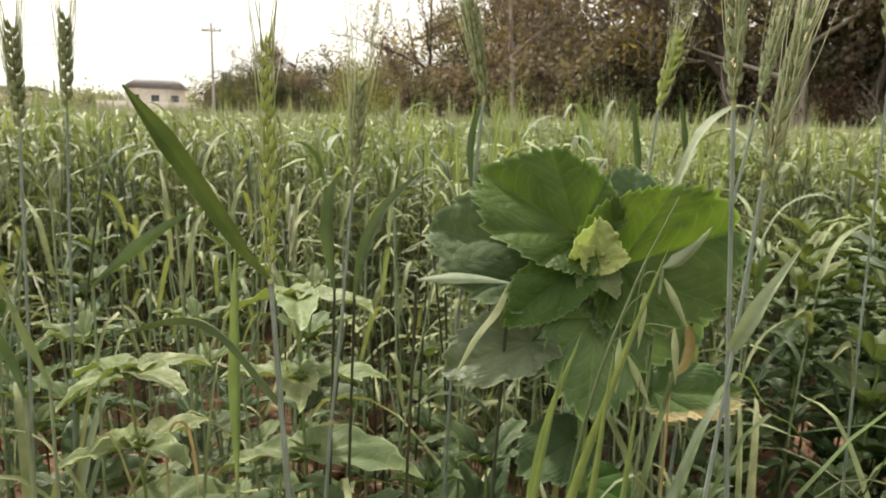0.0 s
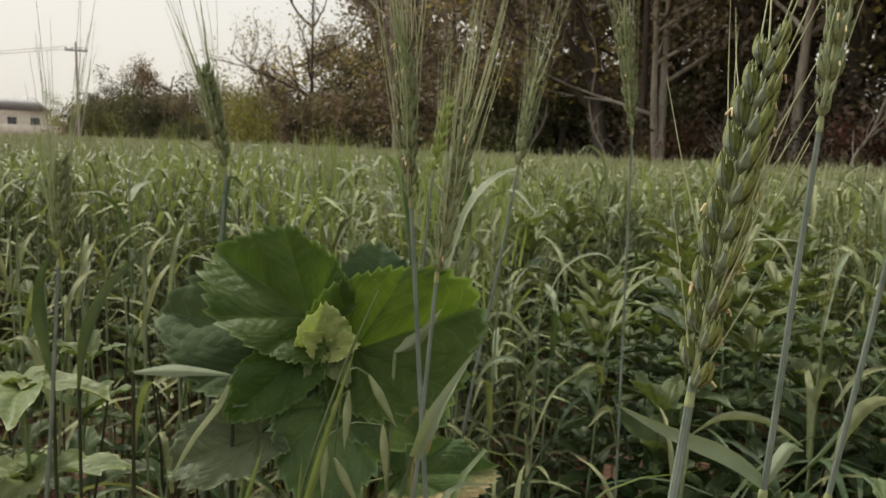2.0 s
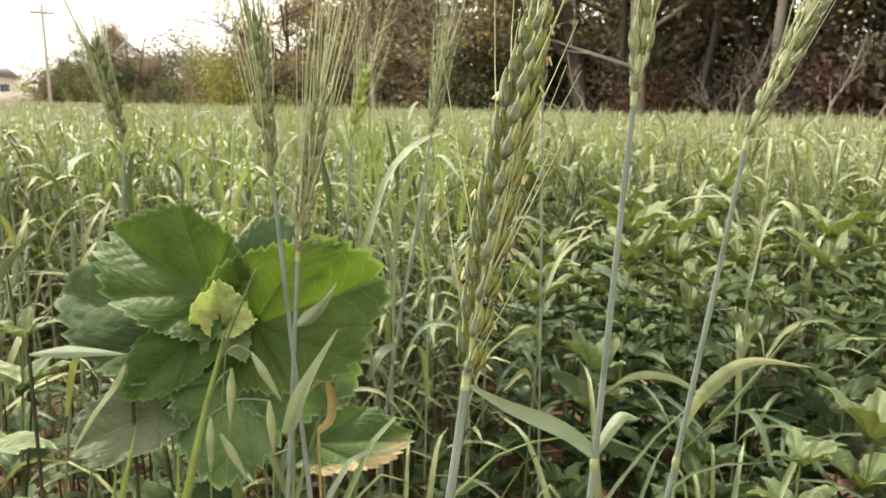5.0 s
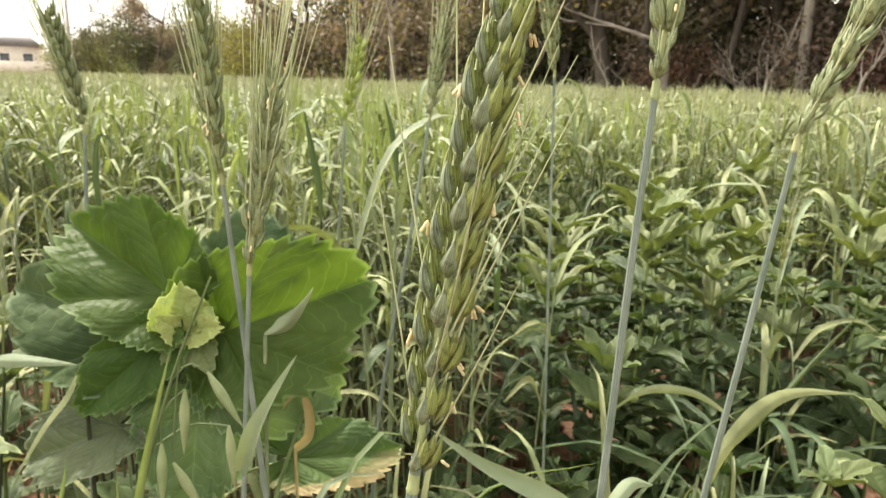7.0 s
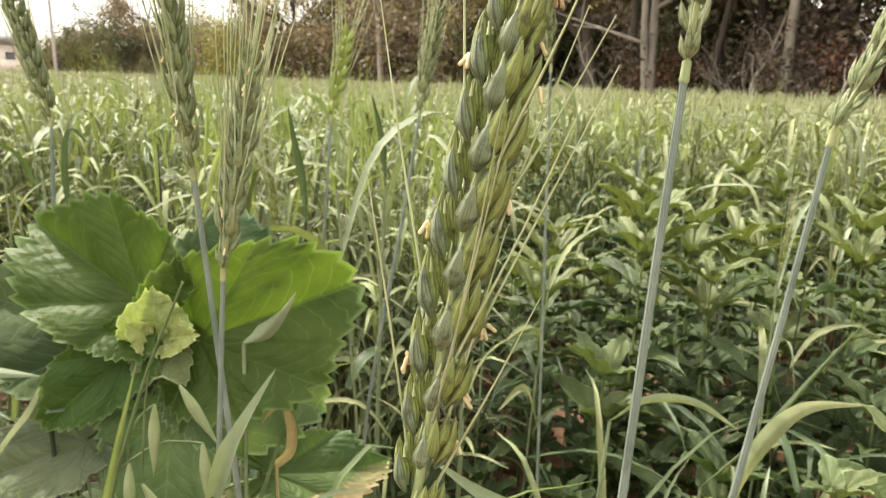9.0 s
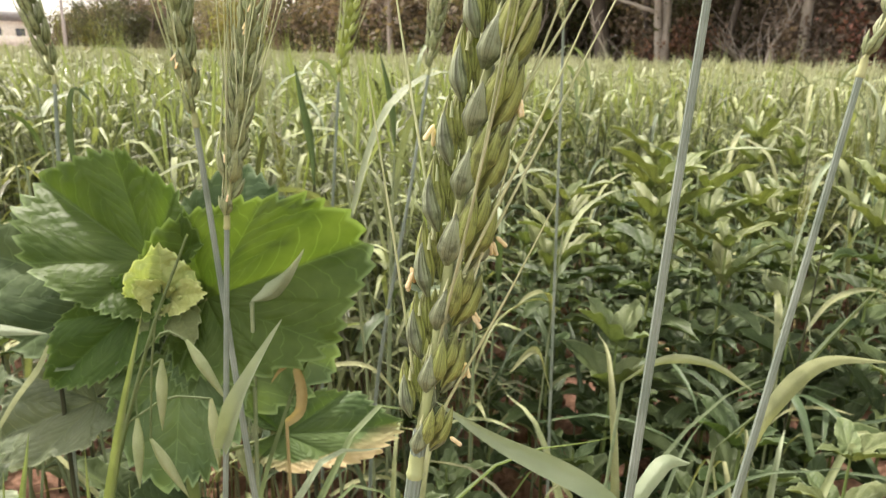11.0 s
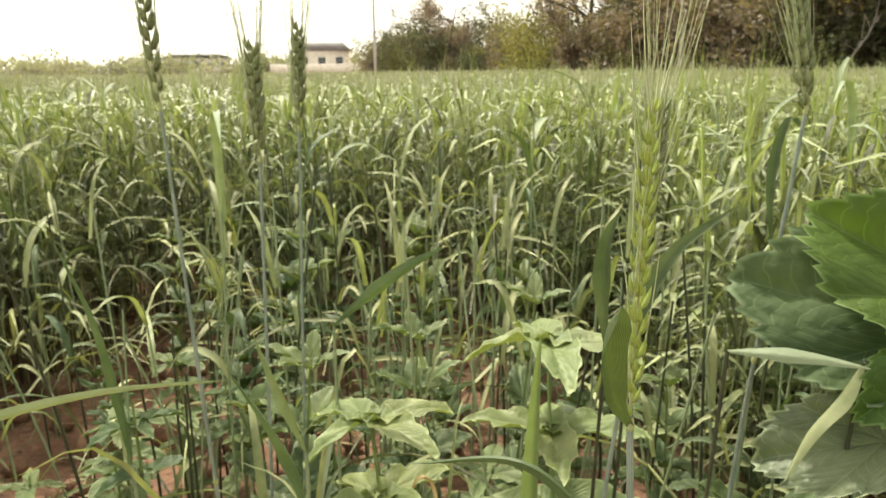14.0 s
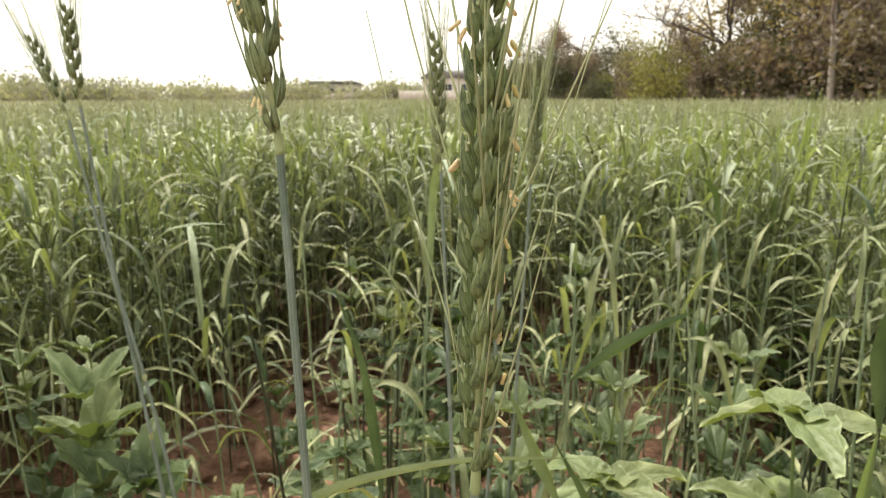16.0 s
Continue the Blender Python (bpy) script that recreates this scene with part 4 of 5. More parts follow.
stalk("leaning wheat stalk with a long bearded ear", stem_through((0.386, 0.300, 0.703), (0.365, 0.300, 0.548), (0.377, 0.300, 0.635)), (0.421, 0.29, 0.795), (0.4, -1, 0), 5, 0.0014, anthers=0.5, glume=GLUME_PALE, fan=0.2, awn=0.065, size=0.92,
      leaves=[([(0.365, 0.30, 0.550), (0.40, 0.33, 0.558), (0.46, 0.37, 0.556), (0.555, 0.42, 0.525)], 0.009, (0, 0.3, 1), 0.15, 0.8, BLADE)])
stalk("straight wheat stalk with a straw-green ear", stem_through((0.415, 0.652, 0.731), (0.427, 0.652, 0.37)), (0.395, 0.65, 0.845), (0.6, -1, 0), 6, 0.0014, anthers=0.3, glume=GLUME_PALE, fan=0.2, awn=0.075, size=1.25,
      leaves=[([(0.424, 0.652, 0.40), (0.40, 0.63, 0.45), (0.37, 0.61, 0.44)], 0.008, (0, 1, 0.6), 0.2, 0.4, BLADE)])
stalk("wheat stalk with a pale ear leaning over", stem_through((0.030, 0.655, 0.681), (0.024, 0.655, 0.60)), (0.010, 0.655, 0.775), (0.6, -1, 0), 7, 0.0016, anthers=0.3, glume=GLUME_PALE, fan=0.2, awn=0.07, size=1.38)
stalk("wheat stalk with a dark speckled ear beside the big weed", stem_through((0.171, 0.39, 0.635), (0.163, 0.39, 0.515)), (0.188, 0.392, 0.735), (1, -0.5, 0), 8, 0.0014, anthers=0.5, glume=GLUME_PALE, fan=0.2, awn=0.07, size=1.05,
      leaves=[([(0.162, 0.39, 0.525), (0.172, 0.382, 0.553), (0.192, 0.378, 0.592)], 0.010, (0.5, -0.3, 0.4), 0.35, 0.3, BLADE_PALE)])
stalk("wheat stalk with a broad bearded ear", stem_through((0.158, 0.412, 0.675), (0.172, 0.41, 0.50)), (0.150, 0.41, 0.775), (0.8, -1, 0), 9, 0.0016, anthers=0.3, glume=GLUME_PALE, fan=0.2, awn=0.075, size=1.05)
stalk("wheat stalk with a yellow-green spreading ear", stem_through((0.241, 0.78, 0.680), (0.231, 0.78, 0.542)), (0.259, 0.78, 0.768), (0.6, -1, 0), 10, 0.0016, glume=GLUME_YOUNG, fan=0.2, awn=0.07, size=1.25, open_=14)
stalk("wheat stalk with a slim pale ear", stem_through((0.312, 0.69, 0.690), (0.297, 0.69, 0.59)), (0.326, 0.69, 0.785), (0.6, -1, 0), 11, 0.0016, glume=GLUME_PALE, fan=0.2, awn=0.08, size=1.25)
stalk("wheat stalk with a straw-coloured bearded ear", stem_through((-0.085, 0.58, 0.610), (-0.095, 0.58, 0.486)), (-0.080, 0.58, 0.695), (0.6, -1, 0), 12, 0.0016, glume=GLUME_PALE, fan=0.2, awn=0.085, size=1.12)
# the ear with the broad flag leaf that reaches out over the crop
stalk("young yellow-green wheat ear above a broad flag leaf", stem_through((-0.111, 0.364, 0.574), (-0.103, 0.364, 0.441)), (-0.110, 0.36, 0.712), (0.7, -1, 0), 13, 0.0018, glume=GLUME_YOUNG, fan=0.2, awn=0.03, size=0.70, open_=9, spacing=0.0048, bearded=0.3,
      leaves=[([(-0.111, 0.362, 0.572), (-0.119, 0.338, 0.594), (-0.124, 0.305, 0.620), (-0.128, 0.265, 0.648), (-0.128, 0.226, 0.668)], 0.0080, (0.75, -0.1, 0.3), 0.5, -0.5, BLADE_DEEP, 0.22, 0.35), ([(-0.106, 0.364, 0.50), (-0.15, 0.37, 0.545), (-0.21, 0.385, 0.53)], 0.010, (0, -0.4, 1), 0.3, 0.6, BLADE_DEEP)])
stalk("wheat stalk with a dark bearded ear", stem_through((-0.402, 0.66, 0.640), (-0.415, 0.66, 0.35)), (-0.400, 0.655, 0.742), (0.8, -1, 0), 14, 0.0018, glume=GLUME_PALE, fan=0.2, awn=0.075, size=1.31)
stalk("wheat stalk with a slim dark ear", stem_through((-0.397, 0.740, 0.660), (-0.412, 0.740, 0.350)), (-0.392, 0.740, 0.761), (0.8, -1, 0), 15, 0.0017, glume=GLUME_PALE, fan=0.2, awn=0.06, size=1.25)
stalk("tall wheat stalk with a dark upright ear over the low weeds", stem_through((-0.419, 0.546, 0.690), (-0.412, 0.546, 0.50)), (-0.424, 0.546, 0.790), (0.8, -1, 0), 20, 0.0015, glume=GLUME_PALE, fan=0.2, awn=0.05, size=1.00)
# the ear at the walk's end and the one beside it
stalk("bearded wheat ear with dark glumes and yellow anthers", stem_through((-0.284, 0.210, 0.656), (-0.286, 0.210, 0.615)), (-0.280, 0.202, 0.762), (0.8, -0.6, 0.0), 17, 0.0012, glume=GLUME_GREY, fine=True, anthers=1.0, size=0.60, awn=0.070, bearded=0.6, spacing=0.0050, lean=9, fan=0.34)
stalk("straight wheat stalk with a heavy nodding ear", stem_through((-0.357, 0.249, 0.727), (-0.352, 0.249, 0.56)), (-0.372, 0.249, 0.82), (1, -0.5, 0), 18, 0.0015, anthers=0.4, glume=GLUME_PALE, fan=0.2, awn=0.05, size=0.98)
stalk("thin wheat stalk with a small upright ear", stem_through((-0.687, 0.480, 0.737), (-0.668, 0.480, 0.586)), (-0.690, 0.480, 0.812), (1, -0.5, 0), 19, 0.0014, glume=GLUME_PALE, fan=0.2, awn=0.05, size=1.00)
stalk("thin wheat stalk with a small leaning ear", stem_through((-0.746, 0.520, 0.726), (-0.723, 0.520, 0.620)), (-0.781, 0.520, 0.795), (1, -0.5, 0), 22, 0.0014, glume=GLUME_PALE, fan=0.2, awn=0.05, size=1.00)


# ---- the big weed ----
def big_weed():
    c = np.array((0.116, 0.548, 0.0))
    t = thing("broad_leaved_weed", "tall weed with broad toothed dark leaves and a pale heart", "weed", place=c)
    def L(*p):
        return shift(p, c)
    part("stem", Geo().tube(bez(L((0.118, 0.56, -0.01), (0.122, 0.556, 0.25), (0.115, 0.55, 0.47), (0.114, 0.548, 0.545)), 14), np.linspace(0.006, 0.003, 14), 9), WEED_STEM, t)
    rows = [  # base, tip, normal, material, options
        ((0.104, 0.556, 0.568), (0.020, 0.606, 0.618), (0.05, -0.95, 0.30), WEED_BACKLIT, dict(wide=0.82, fold=(0.30, 0.42), droop=0.10, seed=1)),
        ((0.092, 0.560, 0.545), (-0.025, 0.606, 0.568), (0.10, -0.89, 0.43), WEED, dict(wide=0.86, fold=(0.05, 0.0), droop=0.14, ripple=0.045, seed=2)),
        ((0.096, 0.541, 0.540), (0.042, 0.524, 0.499), (0.05, -0.85, 0.55), WEED_BACKLIT, dict(wide=0.72, fold=(0.2, 0.2), droop=0.16, seed=5)),
        ((0.138, 0.550, 0.542), (0.250, 0.556, 0.577), (-0.10, -0.95, 0.22), WEED_BACKLIT, dict(wide=0.95, fold=(0.40, 0.32), droop=0.12, ripple=0.05, seed=3)),
        ((0.152, 0.572, 0.560), (0.164, 0.606, 0.622), (-0.1, -0.95, 0.25), WEED, dict(wide=1.05, fold=(0.1, 0.1), droop=0.08, seed=4)),
        ((0.142, 0.552, 0.522), (0.222, 0.552, 0.482), (0.0, -0.88, 0.47), WEED_MID, dict(wide=1.1, fold=(0.05, 0.0), droop=0.12, ripple=0.04, seed=8)),
        ((0.066, 0.540, 0.478), (-0.013, 0.556, 0.449), (0.05, -0.66, 0.75), WEED_GREY, dict(wide=0.74, fold=(0.10, 0.22), droop=0.14, ripple=0.05, seed=6)),
        ((0.120, 0.541, 0.500), (0.112, 0.516, 0.418), (0.0, -0.90, 0.43), WEED_MID, dict(wide=1.0, fold=(0.04, 0.04), droop=0.02, ripple=0.04, seed=7)),
        ((0.183, 0.568, 0.425), (0.275, 0.576, 0.421), (0.0, -0.70, 0.70), WEED_DRY, dict(wide=0.64, fold=(0.05, 0.10), droop=0.10, seed=9)),
        ((0.113, 0.540, 0.550), (0.1150, 0.528, 0.584), (0.10, -0.95, 0.22), HEART, dict(wide=1.0, fold=(0.20, 0.16), droop=0.14, ripple=0.10, teeth=7, tooth=0.05, seed=10, blunt=0.25)),
        ((0.117, 0.539, 0.548), (0.138, 0.526, 0.555), (0.1, -0.85, 0.45), HEART, dict(wide=0.9, fold=(0.3, 0.25), droop=0.15, ripple=0.08, teeth=7, tooth=0.05, seed=11, blunt=0.2)),
        ((0.114, 0.539, 0.546), (0.099, 0.527, 0.562), (-0.1, -0.9, 0.35), HEART, dict(wide=0.8, fold=(0.35, 0.3), droop=0.15, ripple=0.08, teeth=7, tooth=0.05, seed=12, blunt=0.1)),
        ((0.119, 0.541, 0.543), (0.131, 0.522, 0.524), (0.1, -0.9, 0.5), WEED_YOUNG, dict(wide=0.8, fold=(0.2, 0.2), droop=0.2, teeth=7, seed=13)),
        ((0.115, 0.541, 0.543), (0.101, 0.524, 0.524), (0.1, -0.9, 0.5), WEED_YOUNG, dict(wide=0.8, fold=(0.2, 0.2), droop=0.2, teeth=7, seed=17)),
        ((0.112, 0.56, 0.38), (0.06, 0.54, 0.36), (0.1, -0.5, 0.85), WEED, dict(fold=(0.1, 0.1), seed=14)),
        ((0.125, 0.56, 0.34), (0.17, 0.54, 0.33), (0.0, -0.5, 0.85), WEED_BACKLIT, dict(fold=(0.1, 0.1), seed=15)),
        ((0.118, 0.57, 0.47), (0.06, 0.62, 0.46), (0.1, -0.6, 0.8), WEED, dict(fold=(0.1, 0.1), seed=16)),
    ]
    for b, tip, nor, mat, o in rows:
        lf = part("leaf", Geo().palm(*L(b, tip), nor, **o), mat, t, {HEART: "small pale yellow-green young leaf", WEED_DRY: "leaf with a scorched tan rim", WEED_GREY: "dull grey-green older leaf"}.get(mat, ""))
        root = (0.116, 0.55, min(b[2] - 0.012, 0.54))
        part("stalk", Geo().tube(bez(L(root, ((root[0] + b[0]) / 2, b[1] - 0.002, (root[2] + b[2]) / 2), b), 6), [0.0018, 0.0016, 0.0014, 0.0013, 0.0012, 0.001], 6), WEED_STEM, lf)
    # buds in the heart
    for k in range(6):
        a = k * 1.05
        p = np.array((0.116 + 0.007 * math.cos(a), 0.538, 0.548 + 0.006 * math.sin(a))) - c
        part("bud", Geo().grain(p, (math.cos(a) * 0.4, -0.7, 0.5 + 0.3 * math.sin(a)), (0, -1, 0), 0.008, 0.0045, 0.004, 5, 6), HEART, t)


big_weed()


# ---- smaller weeds ----
def small_weed(seed, height, pairs, leaf_len, mats, label, flat=False, wide=0.52):
    rnd = random.Random(seed)
    t = thing("leafy_weed", label, "weed", "small weeds between the stalks")
    lean = np.array((rnd.uniform(-0.08, 0.08), rnd.uniform(-0.08, 0.08), 0))
    stem = bez([(0, 0, -0.01), lean * height * 0.5 + (0, 0, height * 0.5), lean * height + (0, 0, height)], 12)
    part("stem", Geo().tube(stem, np.linspace(0.003, 0.0014, 12), 7), WEED_STEM, t)
    for k in range(pairs):
        s = 0.3 + 0.7 * k / max(1, pairs - 1)
        p = stem[min(11, int(s * 11))]
        top = k >= pairs - 2
        for h in range(2 if not top else 4):
            a = k * 1.57 + h * (3.14 if not top else 1.57) + rnd.uniform(-0.35, 0.35)
            out = np.array((math.cos(a), math.sin(a), 0))
            ln = 0.88 * leaf_len * (1.0 - 0.45 * max(0, s - 0.6)) * rnd.uniform(0.75, 1.15) * (0.7 if top else 1)
            rise = rnd.uniform(-0.1, 0.18) if flat else rnd.uniform(0.1, 0.75) + (0.45 if top else 0)
            b = p + out * 0.012 + (0, 0, 0.006)
            lg = Geo().palm(b, b + out * ln + np.array((0, 0, ln * rise)), (out * -rise + (0, 0, 1)), rnd.uniform(wide - 0.10, wide + 0.10), fold=(rnd.uniform(0.1, 0.45), rnd.uniform(0.1, 0.45)), droop=rnd.uniform(0.12, 0.4), ripple=0.07, teeth=6, tooth=0.07, seed=seed * 50 + k * 4 + h, nt=42, nr=5)
            lg.tube([p, (p + b) / 2 + (0, 0, 0.001), b], [0.0012, 0.001, 0.0008], 5)
            part("leaf", lg, mats[1] if top else mats[0], t)
    return t


def rot_place(x, y, a, s=1.0, z=0.0):
    return Matrix.Translation((x, y, z)) @ Matrix.Rotation(a, 4, "Z") @ Matrix.Scale(s, 4)


def weeds():
    """Weeds thick on one side of the rows, thin over the pocket of open soil in front of it."""
    rnd = random.Random(8)
    kinds = [
        small_weed(1, 0.47, 5, 0.128, (WEED_YOUNG, WEED_STAR), "pale green weed with a star of drooping leaves", True, 0.46),
        small_weed(2, 0.40, 6, 0.070, (WEED_SMALL, WEED_YOUNG), "leafy weed with a light green top"),
        small_weed(3, 0.34, 5, 0.075, (WEED_SMALL, WEED_YOUNG), "green toothed weed with a light top"),
        small_weed(4, 0.44, 7, 0.062, (WEED_SMALL, WEED_YOUNG), "bushy weed with yellowish young leaves"),
        small_weed(5, 0.24, 4, 0.065, (WEED_SMALL, WEED_SMALL), "low leafy weed close to the soil"),
        small_weed(6, 0.28, 5, 0.080, (WEED, WEED_SMALL), "low dark green broad-leaved weed"),
        small_weed(7, 0.24, 4, 0.080, (WEED_YOUNG, WEED_YOUNG), "low pale grey-green weed spread over the soil", True),
        small_weed(9, 0.33, 4, 0.075, (WEED_YOUNG, WEED_SMALL), "pale green weed with crinkled toothed leaves", True),
        small_weed(10, 0.54, 10, 0.088, (WEED_SMALL, WEED_LIT_TOP), "tall leafy weed with narrow pointed leaves and a yellow-green top", wide=0.34),
        small_weed(11, 0.47, 9, 0.080, (WEED_SMALL, WEED_LIT_TOP), "bushy upright weed with narrow toothed leaves", wide=0.36),
    ]
    kinds[0].location = (-0.125, 0.655, 0)
    spots = [(1, -0.335, 0.86, 0.4, 0.95), (5, 0.055, 0.66, 1.0, 1.05), (4, 0.0, 0.72, 2.0, 1.1), (1, 0.86, 0.86, 0.3, 1.1), (3, 0.70, 0.98, 1.0, 1.0), (2, 0.58, 0.85, 2.0, 1.05), (4, 0.68, 0.7, 0.0, 1.25)]
    spots += [(2, 0.98, 1.02, 0.6, 1.1)]
    spots += [(2, -0.86, 0.62, 0.4, 1.05), (2, -0.93, 0.68, 1.7, 1.1), (1, -1.06, 0.82, 2.5, 0.9), (5, -0.80, 0.58, 0.2, 1.15), (3, -1.15, 0.76, 1.1, 0.9)]
    spots += [(0, -0.266, 0.62, 0.8, 0.88), (7, -0.16, 0.59, 2.0, 1.0), (5, -0.09, 0.58, 0.7, 0.95), (5, -0.20, 0.56, 2.6, 0.85)]
    spots += [(8, 0.66, 0.92, 0.3, 1.0), (9, 0.74, 0.86, 1.4, 1.0), (8, 0.80, 1.0, 2.2, 0.95), (9, 0.60, 1.06, 0.9, 1.05), (8, 0.97, 0.86, 1.9, 0.98)]
    placed = [(x, y) for _, x, y, _, _ in spots] + [(-0.125, 0.655), (0.116, 0.548)]
    def free(x, y, gap):
        if ((x - 0.40) / 0.15) ** 2 + ((y - 1.10) / 0.50) ** 2 < 1 and rnd.random() < 0.9:
            return False
        return all((x - a) ** 2 + (y - b) ** 2 > gap * gap for a, b in placed)
    tries = 0
    while len(spots) < 150 and tries < 9000:
        tries += 1
        right = rnd.random() < 0.68
        x, y = (rnd.uniform(0.30, 1.9), rnd.uniform(0.54, 1.9)) if right else (rnd.uniform(-1.0, 0.35), rnd.uniform(0.7, 1.7))
        if right and x < 0.35 + 0.1 * y or not free(x, y, 0.072 if right else 0.11):
            continue
        placed.append((x, y))
        k = (rnd.choice((2, 2, 4, 5, 5, 1)) if y < 0.88 else rnd.choice((1, 3, 8, 9, 7, 2, 3))) if right else rnd.choice((4, 4, 5, 2, 1))
        spots.append((k, x, y, rnd.uniform(0, 6.28), rnd.uniform(0.75, 1.1)))
    # low dark weeds that cover the soil of the weedy patch
    low, tries = 0, 0
    while low < 34 and tries < 4000:
        tries += 1
        x, y = rnd.uniform(0.28, 1.15), rnd.uniform(0.52, 1.05)
        if x > 0.25 + y * 0.85 or not free(x, y, 0.055):
            continue
        placed.append((x, y))
        spots.append((rnd.choice((4, 5, 4)), x, y, rnd.uniform(0, 6.28), rnd.uniform(0.7, 1.05)))
        low += 1
    # low pale weeds on the open strip
    low, tries = 0, 0
    while low < 24 and tries < 4000:
        tries += 1
        x, y = rnd.uniform(-0.80, 0.06), rnd.uniform(0.60, 1.45)
        if not free(x, y, 0.085):
            continue
        placed.append((x, y))
        spots.append((rnd.choice((6, 6, 7)), x, y, rnd.uniform(0, 6.28), rnd.uniform(0.7, 1.15)))
        low += 1
    for k, x, y, a, s in spots:
        copy_thing(kinds[k], rot_place(x, y, a, s))
    for i, (x, y) in enumerate(((0.91, 0.90), (1.1, 0.78), (0.72, 1.2), (0.62, 0.66), (0.85, 1.3), (-0.22, 0.72), (-0.40, 0.80), (0.78, 1.16), (1.02, 1.12))):
        kinds[i + 1].location = (x, y, 0)


weeds()


# ---- wheat plants close behind, one by one ----
def wheat_plant(seed, height, ear, label):
    rnd = random.Random(seed)
    t = thing("wheat_plant", label, "wheat", "wheat plants standing in the crop")
    lean = np.array((rnd.uniform(-0.06, 0.06), rnd.uniform(-0.06, 0.06), 0))
    stem = bez([(0, 0, -0.01), lean * height * 0.3 + (0, 0, height * 0.5), lean * height + (0, 0, height)], 12)
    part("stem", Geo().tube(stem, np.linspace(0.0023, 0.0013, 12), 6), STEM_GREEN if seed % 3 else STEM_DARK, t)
    if ear:
        d = unit(stem[-1] - stem[-2] + np.array((rnd.uniform(-0.2, 0.2), 0, 0)) * 0.05)
        r, s, b, a = ear_geo(stem[-1], stem[-1] + d * rnd.uniform(0.065, 0.09), (math.cos(seed), math.sin(seed), 0), seed, awn=rnd.uniform(0.055, 0.08), size=rnd.uniform(0.85, 1.05))
        e = part("ear", joined(s), GLUME_YOUNG if seed % 2 else GLUME, t)
        tagged(part("beard", joined(b), AWN, e), kind="stuff")
    for k in range(6):
        a = k * 2.6 + rnd.uniform(-0.6, 0.6)
        out = np.array((math.cos(a), math.sin(a), 0))
        z = height * (0.12 + 0.83 * (k + 1) / 6) * rnd.uniform(0.93, 1.0)
        p = np.array((0, 0, z)) + lean * z
        ln = rnd.uniform(0.08, 0.20)
        up = rnd.uniform(0.4, 1.6)
        droop = rnd.choice((0.0, 0.25, 0.6))
        pts = bez([p, p + out * ln * 0.22 + (0, 0, ln * 0.38 * up), p + out * ln * 0.6 + (0, 0, ln * (0.55 * up - 0.15 * droop)), p + out * ln * 0.9 + (0, 0, ln * (0.55 * up - 0.75 * droop))], 12)
        mat = BLADE_PALE if rnd.random() < 0.18 else (BLADE_DEEP if rnd.random() < 0.25 else BLADE)
        part("leaf", Geo().blade(pts, rnd.uniform(0.007, 0.014), np.cross(out, (0, 0, 1)), 0.22, rnd.uniform(-1.2, 1.2), 4, 0.6), mat, t)
    return t


def plants():
    rnd = random.Random(31)
    kinds = [wheat_plant(40 + k, 0.60 + 0.035 * math.sin(k * 1.7), k % 4 == 0, ("wheat plant with a bearded green ear and arching leaves" if k % 4 == 0 else "leafy wheat tiller with arching blue-green blades and no ear")) for k in range(10)]
    n, placed, tries = 0, [(-0.125, 0.655), (0.116, 0.60), (0.03, 0.655)], 0
    while n < 285 and tries < 9000:
        tries += 1
        x, y = rnd.uniform(-2.0, 2.0), rnd.uniform(0.74, 2.2)
        if abs(x + 0.1) > 0.45 + y * 0.85:
            continue
        patch = x > 0.36 + 0.1 * y and y < 1.75
        if patch and rnd.random() < 0.72:
            continue
        if bare(x, y) and rnd.random() < 0.8:
            continue
        if any((x - a) ** 2 + (y - b) ** 2 < 0.052 ** 2 for a, b in placed):
            continue
        placed.append((x, y))
        k = rnd.randrange(10)
        m = rot_place(x, y, rnd.uniform(0, 6.28), rnd.uniform(0.86, 1.06) * (0.93 if y < 1.2 else 1.0))
        if n < 10:
            kinds[n].matrix_basis = m
        else:
            copy_thing(kinds[k], m)
        n += 1


plants()


# ---- loose blades of grass, litter and clods on the soil ----
def grass_tuft(seed, label, place, n, h, mat, wide=0.006, lean=(0, 0, 0)):
    rnd = random.Random(seed)
    t = thing("grass_tuft", label, "grass", "grass tufts", place)
    for k in range(n):
        a = rnd.uniform(0, 6.28)
        out = np.array((math.cos(a), math.sin(a), 0)) * rnd.uniform(0.1, 0.45) + lean
        hh = h * rnd.uniform(0.6, 1.1)
        p = np.array((math.cos(a), math.sin(a), 0)) * 0.012 + (0, 0, -0.01)
        pts = bez([p, p + out * hh * 0.3 + (0, 0, hh * 0.55), p + out * hh * 0.75 + (0, 0, hh * 0.92), p + out * hh * 1.15 + (0, 0, hh * rnd.uniform(0.75, 1.0))], 12)
        part("blade", Geo().blade(pts, wide * rnd.uniform(0.7, 1.2), np.cross(unit(out), (0, 0, 1)), 0.25, rnd.uniform(-1, 1), 4, 0.6), mat if rnd.random() < 0.8 else BLADE_PALE, t)
    return t


grass_tuft(1, "tuft of fresh green grass beside the big weed", (0.09, 0.43, 0), 14, 0.50, FRESH, 0.008, np.array((0.12, 0, 0)))
grass_tuft(2, "tuft of grey-green grass with bent blades", (0.24, 0.47, 0), 12, 0.42, BLADE, 0.008)
grass_tuft(3, "tuft of green grass leaning over", (0.33, 0.50, 0), 12, 0.42, BLADE, 0.009)
grass_tuft(4, "loose tuft of grass among low weeds", (0.46, 0.52, 0), 10, 0.44, BLADE, 0.009)
